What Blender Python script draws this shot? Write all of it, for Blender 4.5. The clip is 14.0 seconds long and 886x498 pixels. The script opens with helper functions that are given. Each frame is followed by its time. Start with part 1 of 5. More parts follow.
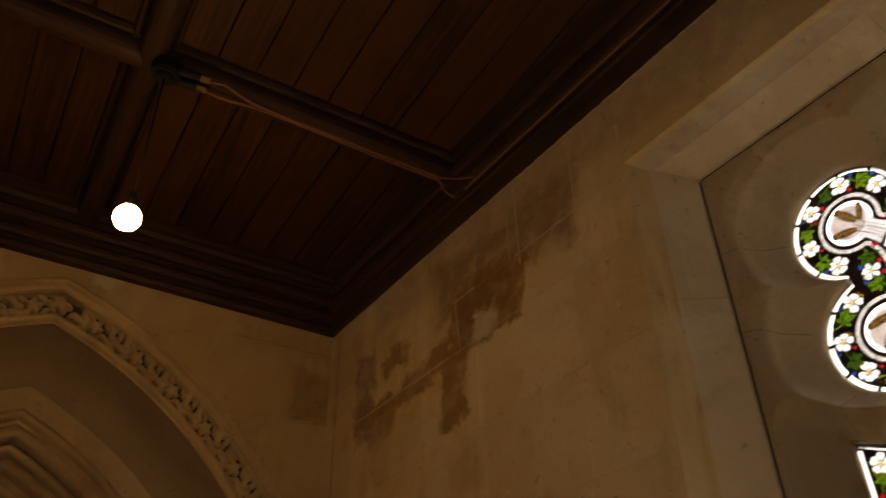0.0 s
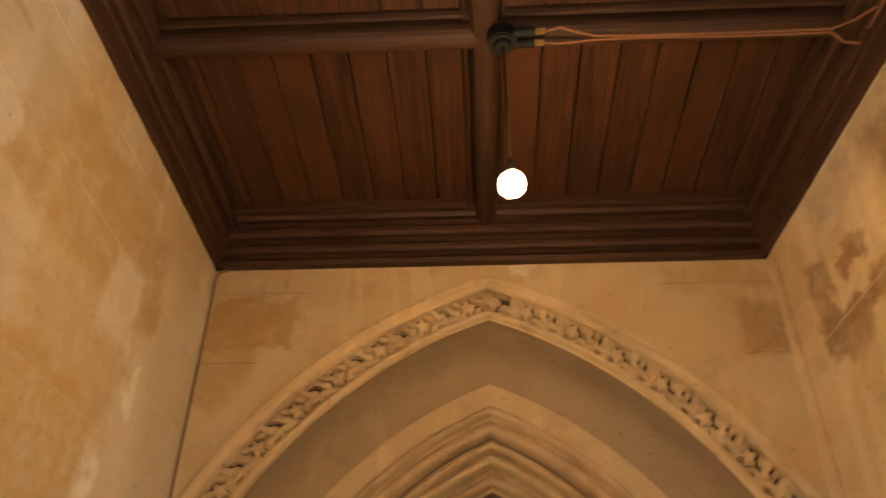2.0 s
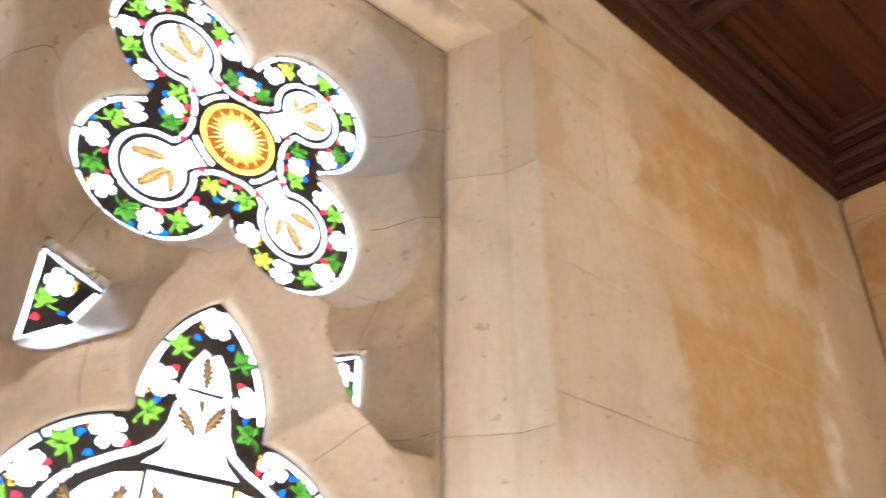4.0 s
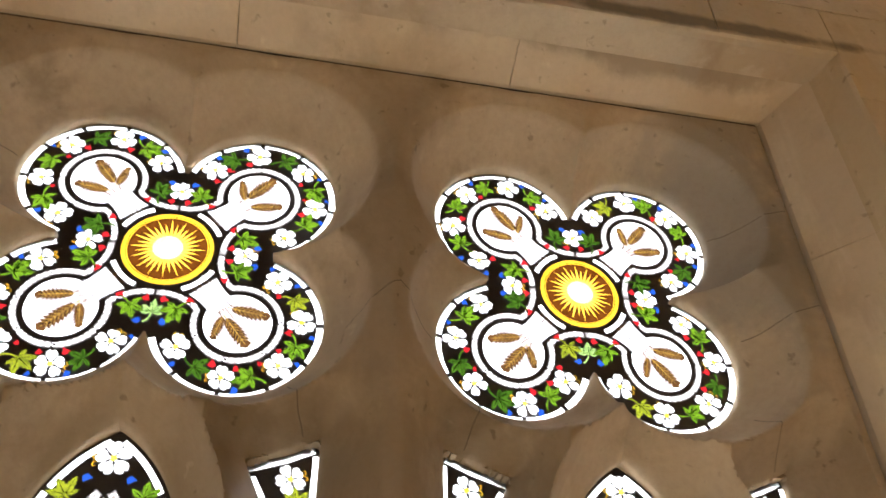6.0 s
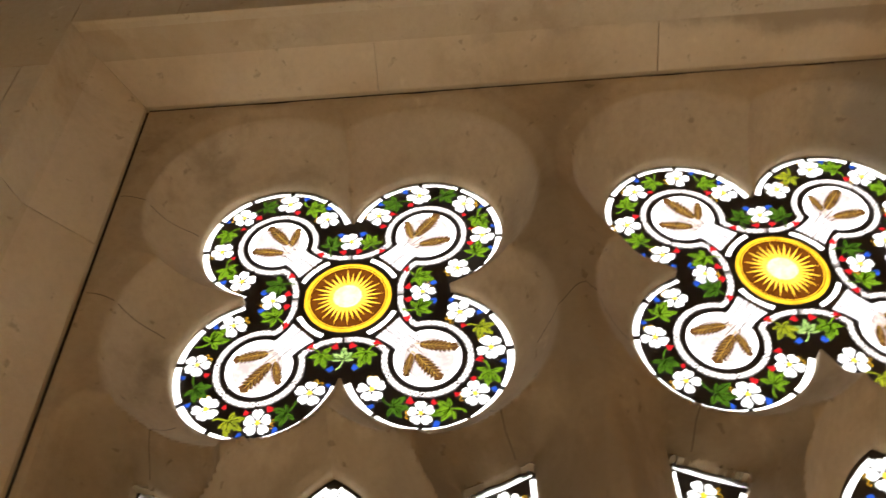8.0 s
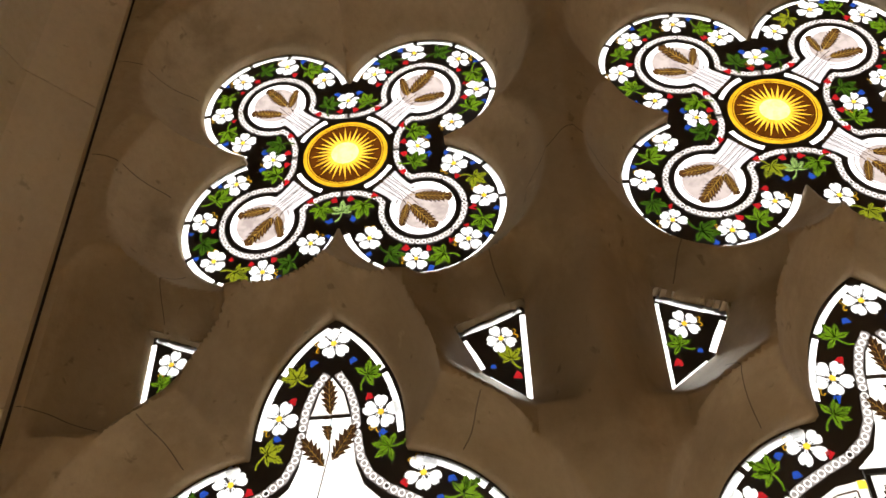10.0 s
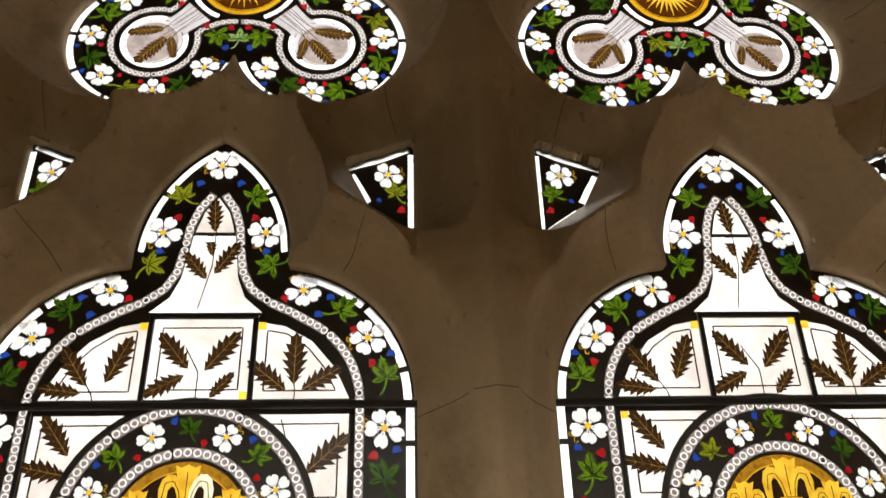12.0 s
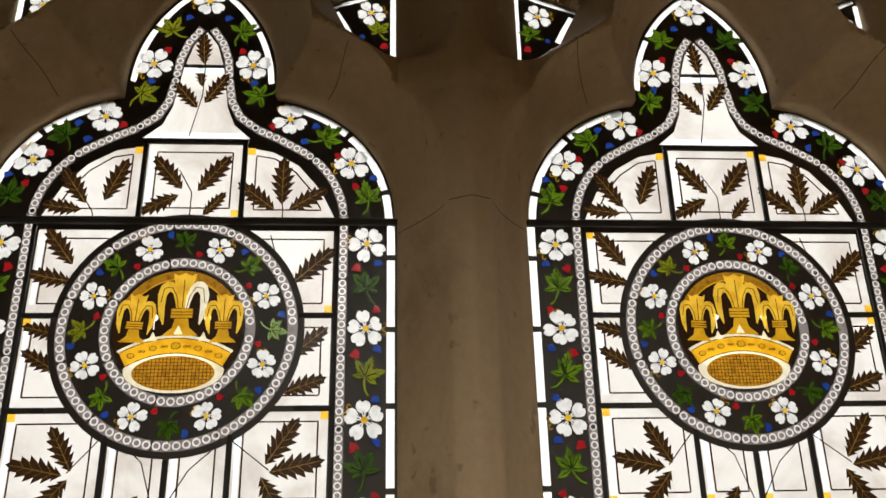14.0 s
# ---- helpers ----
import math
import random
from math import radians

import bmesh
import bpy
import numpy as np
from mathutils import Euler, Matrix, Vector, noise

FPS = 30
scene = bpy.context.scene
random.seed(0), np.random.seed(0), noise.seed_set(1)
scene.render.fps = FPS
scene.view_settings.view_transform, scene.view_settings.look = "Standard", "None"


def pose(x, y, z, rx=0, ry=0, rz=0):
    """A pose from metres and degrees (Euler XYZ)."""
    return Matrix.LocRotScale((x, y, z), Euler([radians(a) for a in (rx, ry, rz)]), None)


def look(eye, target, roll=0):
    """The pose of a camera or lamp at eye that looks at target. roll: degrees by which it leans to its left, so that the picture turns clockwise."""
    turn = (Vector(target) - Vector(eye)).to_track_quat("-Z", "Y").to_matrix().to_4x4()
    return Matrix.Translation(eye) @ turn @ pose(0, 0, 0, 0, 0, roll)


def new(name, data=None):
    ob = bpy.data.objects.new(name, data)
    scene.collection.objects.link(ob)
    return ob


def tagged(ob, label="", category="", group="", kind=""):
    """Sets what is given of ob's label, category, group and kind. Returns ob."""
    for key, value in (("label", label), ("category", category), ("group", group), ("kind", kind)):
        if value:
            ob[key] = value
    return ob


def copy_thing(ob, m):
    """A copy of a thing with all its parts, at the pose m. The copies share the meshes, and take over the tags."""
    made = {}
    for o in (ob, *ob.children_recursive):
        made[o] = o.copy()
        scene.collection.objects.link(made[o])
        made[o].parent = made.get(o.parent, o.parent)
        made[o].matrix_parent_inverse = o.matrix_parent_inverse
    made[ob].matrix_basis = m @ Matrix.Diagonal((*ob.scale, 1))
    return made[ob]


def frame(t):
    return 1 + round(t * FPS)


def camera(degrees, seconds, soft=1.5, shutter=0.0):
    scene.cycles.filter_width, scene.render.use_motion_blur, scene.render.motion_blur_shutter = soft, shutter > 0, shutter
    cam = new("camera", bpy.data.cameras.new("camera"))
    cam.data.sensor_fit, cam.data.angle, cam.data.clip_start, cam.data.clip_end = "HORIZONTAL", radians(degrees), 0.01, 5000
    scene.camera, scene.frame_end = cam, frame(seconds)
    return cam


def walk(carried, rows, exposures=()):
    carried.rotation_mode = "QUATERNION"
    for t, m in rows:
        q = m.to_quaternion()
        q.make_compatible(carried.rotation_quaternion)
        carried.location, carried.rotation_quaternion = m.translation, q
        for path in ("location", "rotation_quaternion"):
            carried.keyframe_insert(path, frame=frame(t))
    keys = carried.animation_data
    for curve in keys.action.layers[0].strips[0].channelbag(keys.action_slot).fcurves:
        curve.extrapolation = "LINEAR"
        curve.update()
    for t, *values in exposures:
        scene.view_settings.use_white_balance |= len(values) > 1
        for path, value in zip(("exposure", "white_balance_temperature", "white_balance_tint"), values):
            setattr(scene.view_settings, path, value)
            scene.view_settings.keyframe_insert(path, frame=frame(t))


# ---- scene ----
cam = camera(57.9, 14.0, shutter=0.3)
# seconds, stops, white balance
EXPOSURE = [(0, -2.0, 7900, 12), (0.5, -0.76, 7850, 11), (1.0, -0.12, 7350, 10), (1.5, 0.2, 7000, 10), (2.0, 0.45, 6500, 10), (2.5, 0.7, 5800, 10), (3.0, 0.86, 5350, 10), (4.2, 0.80, 5000, 10), (6.3, -0.8, 6600, 10), (8.2, -1.04, 7000, 10), (10.3, -1.74, 7200, 10), (12, -2.2, 7300, 10), (14, -2.58, 7300, 10)]
PATH = [
    (0, (0.469, -0.218, 1.761), (1.308, 1.156, 2.948), -0.9),
    (0.5, (0.474, -0.184, 1.757), (1.089, 1.308, 2.938), -0.5),
    (1, (0.446, -0.122, 1.739), (0.868, 1.438, 2.918), -0.1),
    (1.5, (0.489, -0.067, 1.746), (0.727, 1.537, 2.918), 0.0),
    (2, (0.525, -0.003, 1.744), (0.432, 1.623, 2.905), 0.6),
    (2.5, (0.473, 0.023, 1.766), (-0.001, 1.614, 2.882), 0.9),
    (3, (0.439, -0.009, 1.775), (-0.38, 1.471, 2.842), 1.0),
    (3.5, (0.406, -0.068, 1.776), (-0.652, 1.26, 2.832), 0.8),
    (4, (0.339, -0.116, 1.788), (-0.936, 1.013, 2.836), 0.5),
    (4.2, (0.306, -0.119, 1.793), (-1.058, 0.907, 2.835), 0.7),
    (6.3, (0.368, -0.136, 1.9), (-1.153, 0.128, 3.172), -0.5),
    (6.5, (0.369, -0.148, 1.902), (-1.127, 0.1, 3.206), -0.8),
    (7, (0.357, -0.16, 1.894), (-1.109, 0.039, 3.24), -1.0),
    (7.5, (0.319, -0.146, 1.88), (-1.147, 0.006, 3.232), -1.4),
    (8, (0.268, -0.154, 1.86), (-1.196, -0.223, 3.22), -1.9),
    (8.2, (0.249, -0.147, 1.855), (-1.217, -0.271, 3.21), -1.9),
    (10.3, (0.253, -0.099, 1.776), (-1.404, -0.234, 2.888), -2.2),
    (10.5, (0.249, -0.102, 1.769), (-1.422, -0.21, 2.864), -2.2),
    (11, (0.25, -0.094, 1.748), (-1.462, -0.118, 2.781), -1.9),
    (11.5, (0.262, -0.101, 1.722), (-1.483, -0.032, 2.697), -1.6),
    (12, (0.247, -0.105, 1.689), (-1.529, 0.005, 2.603), -1.5),
    (12.5, (0.237, -0.115, 1.667), (-1.57, 0.012, 2.514), -1.4),
    (13, (0.237, -0.12, 1.628), (-1.595, 0.014, 2.418), -1.3),
    (13.5, (0.252, -0.106, 1.587), (-1.6, 0.029, 2.33), -1.3),
    (14, (0.266, -0.093, 1.558), (-1.603, 0.043, 2.256), -1.2),
]
walk(cam, [(t, look(eye, target, roll)) for t, eye, target, roll in PATH], EXPOSURE)

# ---- daylight and lamps ----
world = bpy.data.worlds.new("sky")
scene.world = world
world.use_nodes = True
wt = world.node_tree
sky = wt.nodes.new("ShaderNodeTexSky")
sky.sky_type, sky.sun_disc, sky.sun_elevation, sky.sun_rotation = "NISHITA", False, radians(40), radians(200)
wt.links.new(sky.outputs["Color"], wt.nodes["Background"].inputs["Color"])
wt.nodes["Background"].inputs["Strength"].default_value = 0.05


def window_light(name, eye, target, power):
    """Daylight from the bright sky that falls on a window from outside and above."""
    data = bpy.data.lights.new(name, "AREA")
    data.shape, data.size, data.size_y, data.energy, data.color = "RECTANGLE", 4.0, 3.0, power, (0.93, 0.97, 1.0)
    ob = new(name, data)
    ob.matrix_basis = look(eye, target)
    return ob


window_light("daylight_west", (-8.9, 0, 7.0), (-0.8, 0, 2.3), 10200)
window_light("daylight_east", (10.1, -0.5, 7.0), (2.05, 0.0, 2.3), 10800)

# the open entrance of the porch
entrance = bpy.data.lights.new("daylight_entrance", "AREA")
entrance.shape, entrance.size, entrance.size_y, entrance.energy, entrance.color = "RECTANGLE", 1.15, 2.0, 15.0, (1.0, 0.88, 0.70)
new("daylight_entrance", entrance).matrix_basis = look((0.55, -2.3, 1.05), (0.4, 0.0, 1.6))

# ---- materials ----
def nodes_of(name):
    m = bpy.data.materials.new(name)
    m.use_nodes = True
    t = m.node_tree
    return m, t, t.nodes["Principled BSDF"]


def link(t, a, b):
    t.links.new(a, b)


def add_noise(t, vec, scale, detail=6, rough=0.6, distort=0.0):
    n = t.nodes.new("ShaderNodeTexNoise")
    n.inputs["Scale"].default_value, n.inputs["Detail"].default_value = scale, detail
    n.inputs["Roughness"].default_value, n.inputs["Distortion"].default_value = rough, distort
    link(t, vec, n.inputs["Vector"])
    return n.outputs["Fac"]


def ramp(t, fac, lo, hi):
    r = t.nodes.new("ShaderNodeMapRange")
    r.interpolation_type = "SMOOTHSTEP"
    r.inputs["From Min"].default_value, r.inputs["From Max"].default_value = lo, hi
    link(t, fac, r.inputs["Value"])
    return r.outputs["Result"]


def mixed(t, fac, a, b):
    m = t.nodes.new("ShaderNodeMix")
    m.data_type = "RGBA"
    for i, v in ((6, a), (7, b)):
        if isinstance(v, tuple):
            m.inputs[i].default_value = (*v, 1)
        else:
            link(t, v, m.inputs[i])
    if isinstance(fac, float):
        m.inputs[0].default_value = fac
    else:
        link(t, fac, m.inputs[0])
    return m.outputs[2]


def maths(t, op, a, b):
    m = t.nodes.new("ShaderNodeMath")
    m.operation = op
    for i, v in enumerate((a, b)):
        if isinstance(v, (int, float)):
            m.inputs[i].default_value = v
        else:
            link(t, v, m.inputs[i])
    return m.outputs[0]


def place_of(t, stretch=(1, 1, 1), shift_by_object=0.0):
    """Object coordinates, stretched, and shifted from piece to piece."""
    tc = t.nodes.new("ShaderNodeTexCoord")
    mp = t.nodes.new("ShaderNodeMapping")
    mp.inputs["Scale"].default_value = stretch
    link(t, tc.outputs["Object"], mp.inputs["Vector"])
    if shift_by_object:
        oi = t.nodes.new("ShaderNodeObjectInfo")
        link(t, maths(t, "MULTIPLY", oi.outputs["Random"], shift_by_object), mp.inputs["Location"])
    return mp.outputs["Vector"]


def bump(t, bsdf, height, strength, distance):
    b = t.nodes.new("ShaderNodeBump")
    b.inputs["Strength"].default_value, b.inputs["Distance"].default_value = strength, distance
    link(t, height, b.inputs["Height"])
    link(t, b.outputs["Normal"], bsdf.inputs["Normal"])


def stone(name, light, mid, dark, rough=0.88, stains=(), vary=0.0, relief=0.5, patches=(), across=1):
    """Dressed limestone: broad patches, fine grain, soot, and stains and painted light at places of their own: (x, y,
    z, rx, ry, rz, colour, amount).
    """
    m, t, bsdf = nodes_of(name)
    geo = t.nodes.new("ShaderNodeNewGeometry").outputs["Position"]
    vec = place_of(t)
    broad = add_noise(t, geo, 1.7, 5, 0.55, 0.6)
    patch = add_noise(t, geo, 5.5, 6, 0.62, 0.3)
    grain = add_noise(t, vec, 70, 8, 0.7)
    c = mixed(t, ramp(t, broad, 0.42, 0.62), light, mid)
    c = mixed(t, maths(t, "MULTIPLY", ramp(t, patch, 0.52, 0.72), 0.65), c, dark)
    # streaks that run down
    mp = t.nodes.new("ShaderNodeMapping")
    mp.inputs["Scale"].default_value = (7, 7, 0.9)
    link(t, geo, mp.inputs["Vector"])
    streak = add_noise(t, mp.outputs["Vector"], 1.3, 5, 0.6, 0.2)
    c = mixed(t, maths(t, "MULTIPLY", ramp(t, streak, 0.52, 0.64), 0.65), c, tuple(min(0.72, v * 1.08) for v in light))
    if vary:
        oi = t.nodes.new("ShaderNodeObjectInfo")
        c = mixed(t, maths(t, "MULTIPLY", oi.outputs["Random"], vary), c, mid)
        other = maths(t, "FRACT", maths(t, "MULTIPLY", oi.outputs["Random"], 7.31), 0.0)
        c = mixed(t, maths(t, "MULTIPLY", ramp(t, other, 0.45, 1.0), vary * 0.55), c, dark)
    for sx, sy, sz, rx, ry, rz, colour, amount in stains:
        sub = t.nodes.new("ShaderNodeVectorMath")
        sub.operation = "SUBTRACT"
        link(t, geo, sub.inputs[0])
        sub.inputs[1].default_value = (sx, sy, sz)
        div = t.nodes.new("ShaderNodeVectorMath")
        div.operation = "DIVIDE"
        link(t, sub.outputs[0], div.inputs[0])
        div.inputs[1].default_value = (rx, ry, rz)
        ln = t.nodes.new("ShaderNodeVectorMath")
        ln.operation = "LENGTH"
        link(t, div.outputs[0], ln.inputs[0])
        edge = add_noise(t, geo, 5.0, 6, 0.62, 0.15)
        d = maths(t, "ADD", ln.outputs["Value"], maths(t, "MULTIPLY", maths(t, "SUBTRACT", edge, 0.5), 2.9))
        c = mixed(t, maths(t, "MULTIPLY", maths(t, "SUBTRACT", 1.0, ramp(t, d, 0.45, 1.15)), amount), c, colour)
    if patches:
        # damp, flaked and toned patches with uneven edges: (from, to, bottom, top, softness, colour, amount), across:
        # the wall's own axis
        split = t.nodes.new("ShaderNodeSeparateXYZ")
        link(t, geo, split.inputs[0])
        wob_a = maths(t, "MULTIPLY", maths(t, "SUBTRACT", add_noise(t, geo, 6.5, 7, 0.66, 0.3), 0.5), 0.24)
        shifted = t.nodes.new("ShaderNodeVectorMath")
        shifted.operation = "ADD"
        link(t, geo, shifted.inputs[0])
        shifted.inputs[1].default_value = (5.3, 2.1, 7.7)
        wob_b = maths(t, "MULTIPLY", maths(t, "SUBTRACT", add_noise(t, shifted.outputs[0], 7.5, 7, 0.66, 0.3), 0.5), 0.24)
        pa, pz = maths(t, "ADD", split.outputs[across], wob_a), maths(t, "ADD", split.outputs[2], wob_b)
        mottle = ramp(t, add_noise(t, geo, 17, 6, 0.62, 0.4), 0.3, 0.62)
    for a0, a1, z0, z1, soft, colour, amount in patches:
        da = maths(t, "SUBTRACT", maths(t, "ABSOLUTE", maths(t, "SUBTRACT", pa, (a0 + a1) / 2), 0.0), (a1 - a0) / 2)
        dz = maths(t, "SUBTRACT", maths(t, "ABSOLUTE", maths(t, "SUBTRACT", pz, (z0 + z1) / 2), 0.0), (z1 - z0) / 2)
        inside = maths(t, "SUBTRACT", 1.0, ramp(t, maths(t, "MAXIMUM", da, dz), -soft, soft))
        strength = maths(t, "ADD", maths(t, "MULTIPLY", mottle, 0.45), 0.55)
        c = mixed(t, maths(t, "MULTIPLY", maths(t, "MULTIPLY", inside, strength), amount), c, colour)
    c = mixed(t, maths(t, "MULTIPLY", ramp(t, grain, 0.35, 0.75), 0.22), c, dark)
    pits = add_noise(t, geo, 38, 3, 0.5, 0.3)
    c = mixed(t, maths(t, "MULTIPLY", ramp(t, pits, 0.66, 0.74), 0.45), c, tuple(v * 0.55 for v in dark))
    chips = add_noise(t, geo, 13, 4, 0.6, 0.5)
    c = mixed(t, maths(t, "MULTIPLY", ramp(t, chips, 0.68, 0.76), 0.4), c, tuple(min(0.8, v * 1.25) for v in light))
    link(t, c, bsdf.inputs["Base Color"])
    bsdf.inputs["Roughness"].default_value = rough
    bsdf.inputs["Specular IOR Level"].default_value = 0.25
    bump(t, bsdf, maths(t, "SUBTRACT", maths(t, "ADD", maths(t, "MULTIPLY", grain, 0.35), patch), maths(t, "MULTIPLY", ramp(t, pits, 0.66, 0.74), 0.25)), relief, 0.006)
    return m


def plain(name, colour, rough=0.5, metal=0.0, grain=60, vary=0.35, relief=0.2, spec=0.4):
    m, t, bsdf = nodes_of(name)
    n = add_noise(t, place_of(t), grain, 6, 0.65)
    c = mixed(t, maths(t, "MULTIPLY", ramp(t, n, 0.3, 0.75), vary), colour, tuple(v * 0.35 for v in colour))
    link(t, c, bsdf.inputs["Base Color"])
    bsdf.inputs["Roughness"].default_value, bsdf.inputs["Metallic"].default_value = rough, metal
    bsdf.inputs["Specular IOR Level"].default_value = spec
    bump(t, bsdf, n, relief, 0.002)
    return m


def wood(name, a, b, axis, rough=0.5):
    """Dark-stained boards; the grain runs along the given axis."""
    m, t, bsdf = nodes_of(name)
    st = [14.0, 14.0, 14.0]
    st[axis] = 0.7
    vec = place_of(t, tuple(st), 30.0)
    fibre = add_noise(t, vec, 3.0, 7, 0.65, 1.2)
    fine = add_noise(t, place_of(t, tuple(4 * s for s in st), 30.0), 4.0, 4, 0.6)
    wear = add_noise(t, place_of(t, (3, 3, 3), 30.0), 1.2, 5, 0.6)
    c = mixed(t, ramp(t, fibre, 0.35, 0.7), a, b)
    oi = t.nodes.new("ShaderNodeObjectInfo")
    c = mixed(t, maths(t, "MULTIPLY", ramp(t, oi.outputs["Random"], 0.1, 1.0), 0.6), c, b)
    c = mixed(t, maths(t, "MULTIPLY", ramp(t, wear, 0.5, 0.75), 0.45), c, tuple(v * 0.45 for v in a))
    c = mixed(t, maths(t, "MULTIPLY", ramp(t, fine, 0.5, 0.8), 0.3), c, tuple(v * 0.3 for v in a))
    link(t, c, bsdf.inputs["Base Color"])
    r = maths(t, "ADD", maths(t, "MULTIPLY", fibre, 0.25), rough - 0.1)
    link(t, r, bsdf.inputs["Roughness"])
    bsdf.inputs["Specular IOR Level"].default_value = 0.2
    bump(t, bsdf, fibre, 0.35, 0.003)
    return m


def stained(name, colour, shade=None, amount=0.5, grain=22):
    """Coloured window glass that passes the daylight on softly; shade: thin paint washed over it."""
    m, t, bsdf = nodes_of(name)
    out = t.nodes["Material Output"]
    t.nodes.remove(bsdf)
    n = add_noise(t, place_of(t, (1, 1, 1), 9.0), grain, 5, 0.6, 0.4)
    c = mixed(t, maths(t, "MULTIPLY", ramp(t, n, 0.4, 0.7), amount), colour, shade or tuple(v * 0.5 for v in colour))
    tr = t.nodes.new("ShaderNodeBsdfTranslucent")
    gl = t.nodes.new("ShaderNodeBsdfGlossy")
    gl.inputs["Roughness"].default_value = 0.15
    gl.inputs["Color"].default_value = (0.8, 0.8, 0.8, 1)
    mx = t.nodes.new("ShaderNodeMixShader")
    mx.inputs[0].default_value = 0.04
    link(t, c, tr.inputs["Color"])
    link(t, tr.outputs[0], mx.inputs[1])
    link(t, gl.outputs[0], mx.inputs[2])
    link(t, mx.outputs[0], out.inputs["Surface"])
    return m


OCHRE, RUST, UMBER = (0.41, 0.26, 0.095), (0.26, 0.13, 0.038), (0.17, 0.088, 0.03)
PALE = (0.62, 0.53, 0.40)
WHITE = (0.76, 0.70, 0.58)
GREYED = (0.50, 0.41, 0.28)
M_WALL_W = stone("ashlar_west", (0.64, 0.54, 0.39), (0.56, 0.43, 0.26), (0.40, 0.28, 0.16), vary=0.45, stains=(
    # first: paler wall above the window, painted for light bounced from below
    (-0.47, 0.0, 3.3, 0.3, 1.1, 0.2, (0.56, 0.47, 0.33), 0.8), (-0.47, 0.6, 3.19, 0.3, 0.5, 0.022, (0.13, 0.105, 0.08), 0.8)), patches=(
    (1.32, 2.34, 3.08, 3.44, 0.06, OCHRE, 0.6), (1.18, 2.06, 2.86, 3.24, 0.035, OCHRE, 0.85), (1.26, 1.86, 2.26, 2.60, 0.03, (0.47, 0.30, 0.105), 0.9), (1.40, 2.0, 2.52, 2.92, 0.06, (0.47, 0.30, 0.11), 0.7),
    # last in this row: pale column painted for daylight beside the window
    (0.93, 1.20, 2.77, 3.03, 0.012, PALE, 0.75), (0.95, 1.32, 3.05, 3.34, 0.05, GREYED, 0.6), (0.86, 1.18, 1.7, 2.75, 0.06, (0.60, 0.51, 0.385), 0.75),
    (1.74, 1.94, 2.78, 3.02, 0.03, PALE, 0.8), (2.12, 2.46, 2.2, 3.2, 0.07, GREYED, 0.6), (1.95, 2.06, 2.5, 2.9, 0.04, PALE, 0.7),
    (2.005, 2.04, 2.64, 2.80, 0.012, WHITE, 0.9), (1.885, 1.93, 2.30, 2.48, 0.012, WHITE, 0.9)))
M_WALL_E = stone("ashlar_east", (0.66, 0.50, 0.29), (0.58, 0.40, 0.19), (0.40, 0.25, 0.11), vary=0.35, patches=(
    # first: soft grey-brown strip along the wall under the cornice
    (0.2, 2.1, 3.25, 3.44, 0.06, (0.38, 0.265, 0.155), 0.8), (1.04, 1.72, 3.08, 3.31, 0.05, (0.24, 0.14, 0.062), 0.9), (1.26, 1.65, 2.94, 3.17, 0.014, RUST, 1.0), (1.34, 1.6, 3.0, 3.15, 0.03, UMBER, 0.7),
    (1.57, 1.69, 2.72, 2.98, 0.014, RUST, 0.95), (1.64, 2.24, 2.915, 3.0, 0.014, RUST, 0.9), (1.97, 2.12, 2.82, 2.96, 0.03, RUST, 0.7), (2.11, 2.23, 2.86, 3.22, 0.02, (0.27, 0.16, 0.075), 0.85),
    (1.86, 2.04, 3.04, 3.14, 0.014, RUST, 0.85), (1.42, 1.53, 2.96, 3.03, 0.016, PALE, 0.8), (1.50, 1.66, 2.49, 2.63, 0.04, OCHRE, 0.6), (1.2, 1.7, 2.2, 2.40, 0.02, (0.47, 0.32, 0.15), 0.6)))
M_WALL_N = stone("ashlar_north", (0.54, 0.395, 0.22), (0.49, 0.335, 0.165), (0.38, 0.245, 0.115), vary=0.25, across=0, patches=(
    (-0.45, -0.14, 3.08, 3.30, 0.012, (0.37, 0.205, 0.062), 0.85), (-0.50, -0.3, 2.86, 3.10, 0.03, (0.40, 0.23, 0.08), 0.6), (1.40, 1.60, 3.02, 3.24, 0.03, RUST, 0.65),
    (1.2, 1.58, 3.30, 3.38, 0.03, OCHRE, 0.6), (0.65, 0.72, 3.36, 3.44, 0.01, PALE, 0.8)))
M_ARCH = stone("arch_stone", (0.53, 0.375, 0.205), (0.47, 0.325, 0.17), (0.36, 0.24, 0.12), relief=0.3)
# one stone with the surround, darkened here against daylight spilling from the glass
M_TRACERY_DIM = stone("tracery_stone_dim", (0.46, 0.345, 0.215), (0.39, 0.285, 0.168), (0.23, 0.16, 0.088), relief=0.55, stains=(
    (-0.68, 0.62, 2.9, 0.3, 0.16, 0.3, (0.24, 0.20, 0.15), 0.7), (-0.68, -0.2, 2.3, 0.3, 0.5, 0.2, (0.27, 0.19, 0.11), 0.6), (-0.68, 0.0, 2.75, 0.3, 0.1, 0.5, (0.34, 0.25, 0.16), 0.6)))
# same stone as the tracery, lightened for daylight reaching the reveal
M_SURROUND_LIT = stone("surround_stone", (0.68, 0.56, 0.40), (0.61, 0.48, 0.325), (0.45, 0.34, 0.22), relief=0.4, vary=0.3, stains=(
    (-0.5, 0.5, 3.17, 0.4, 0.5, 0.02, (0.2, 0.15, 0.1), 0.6),))
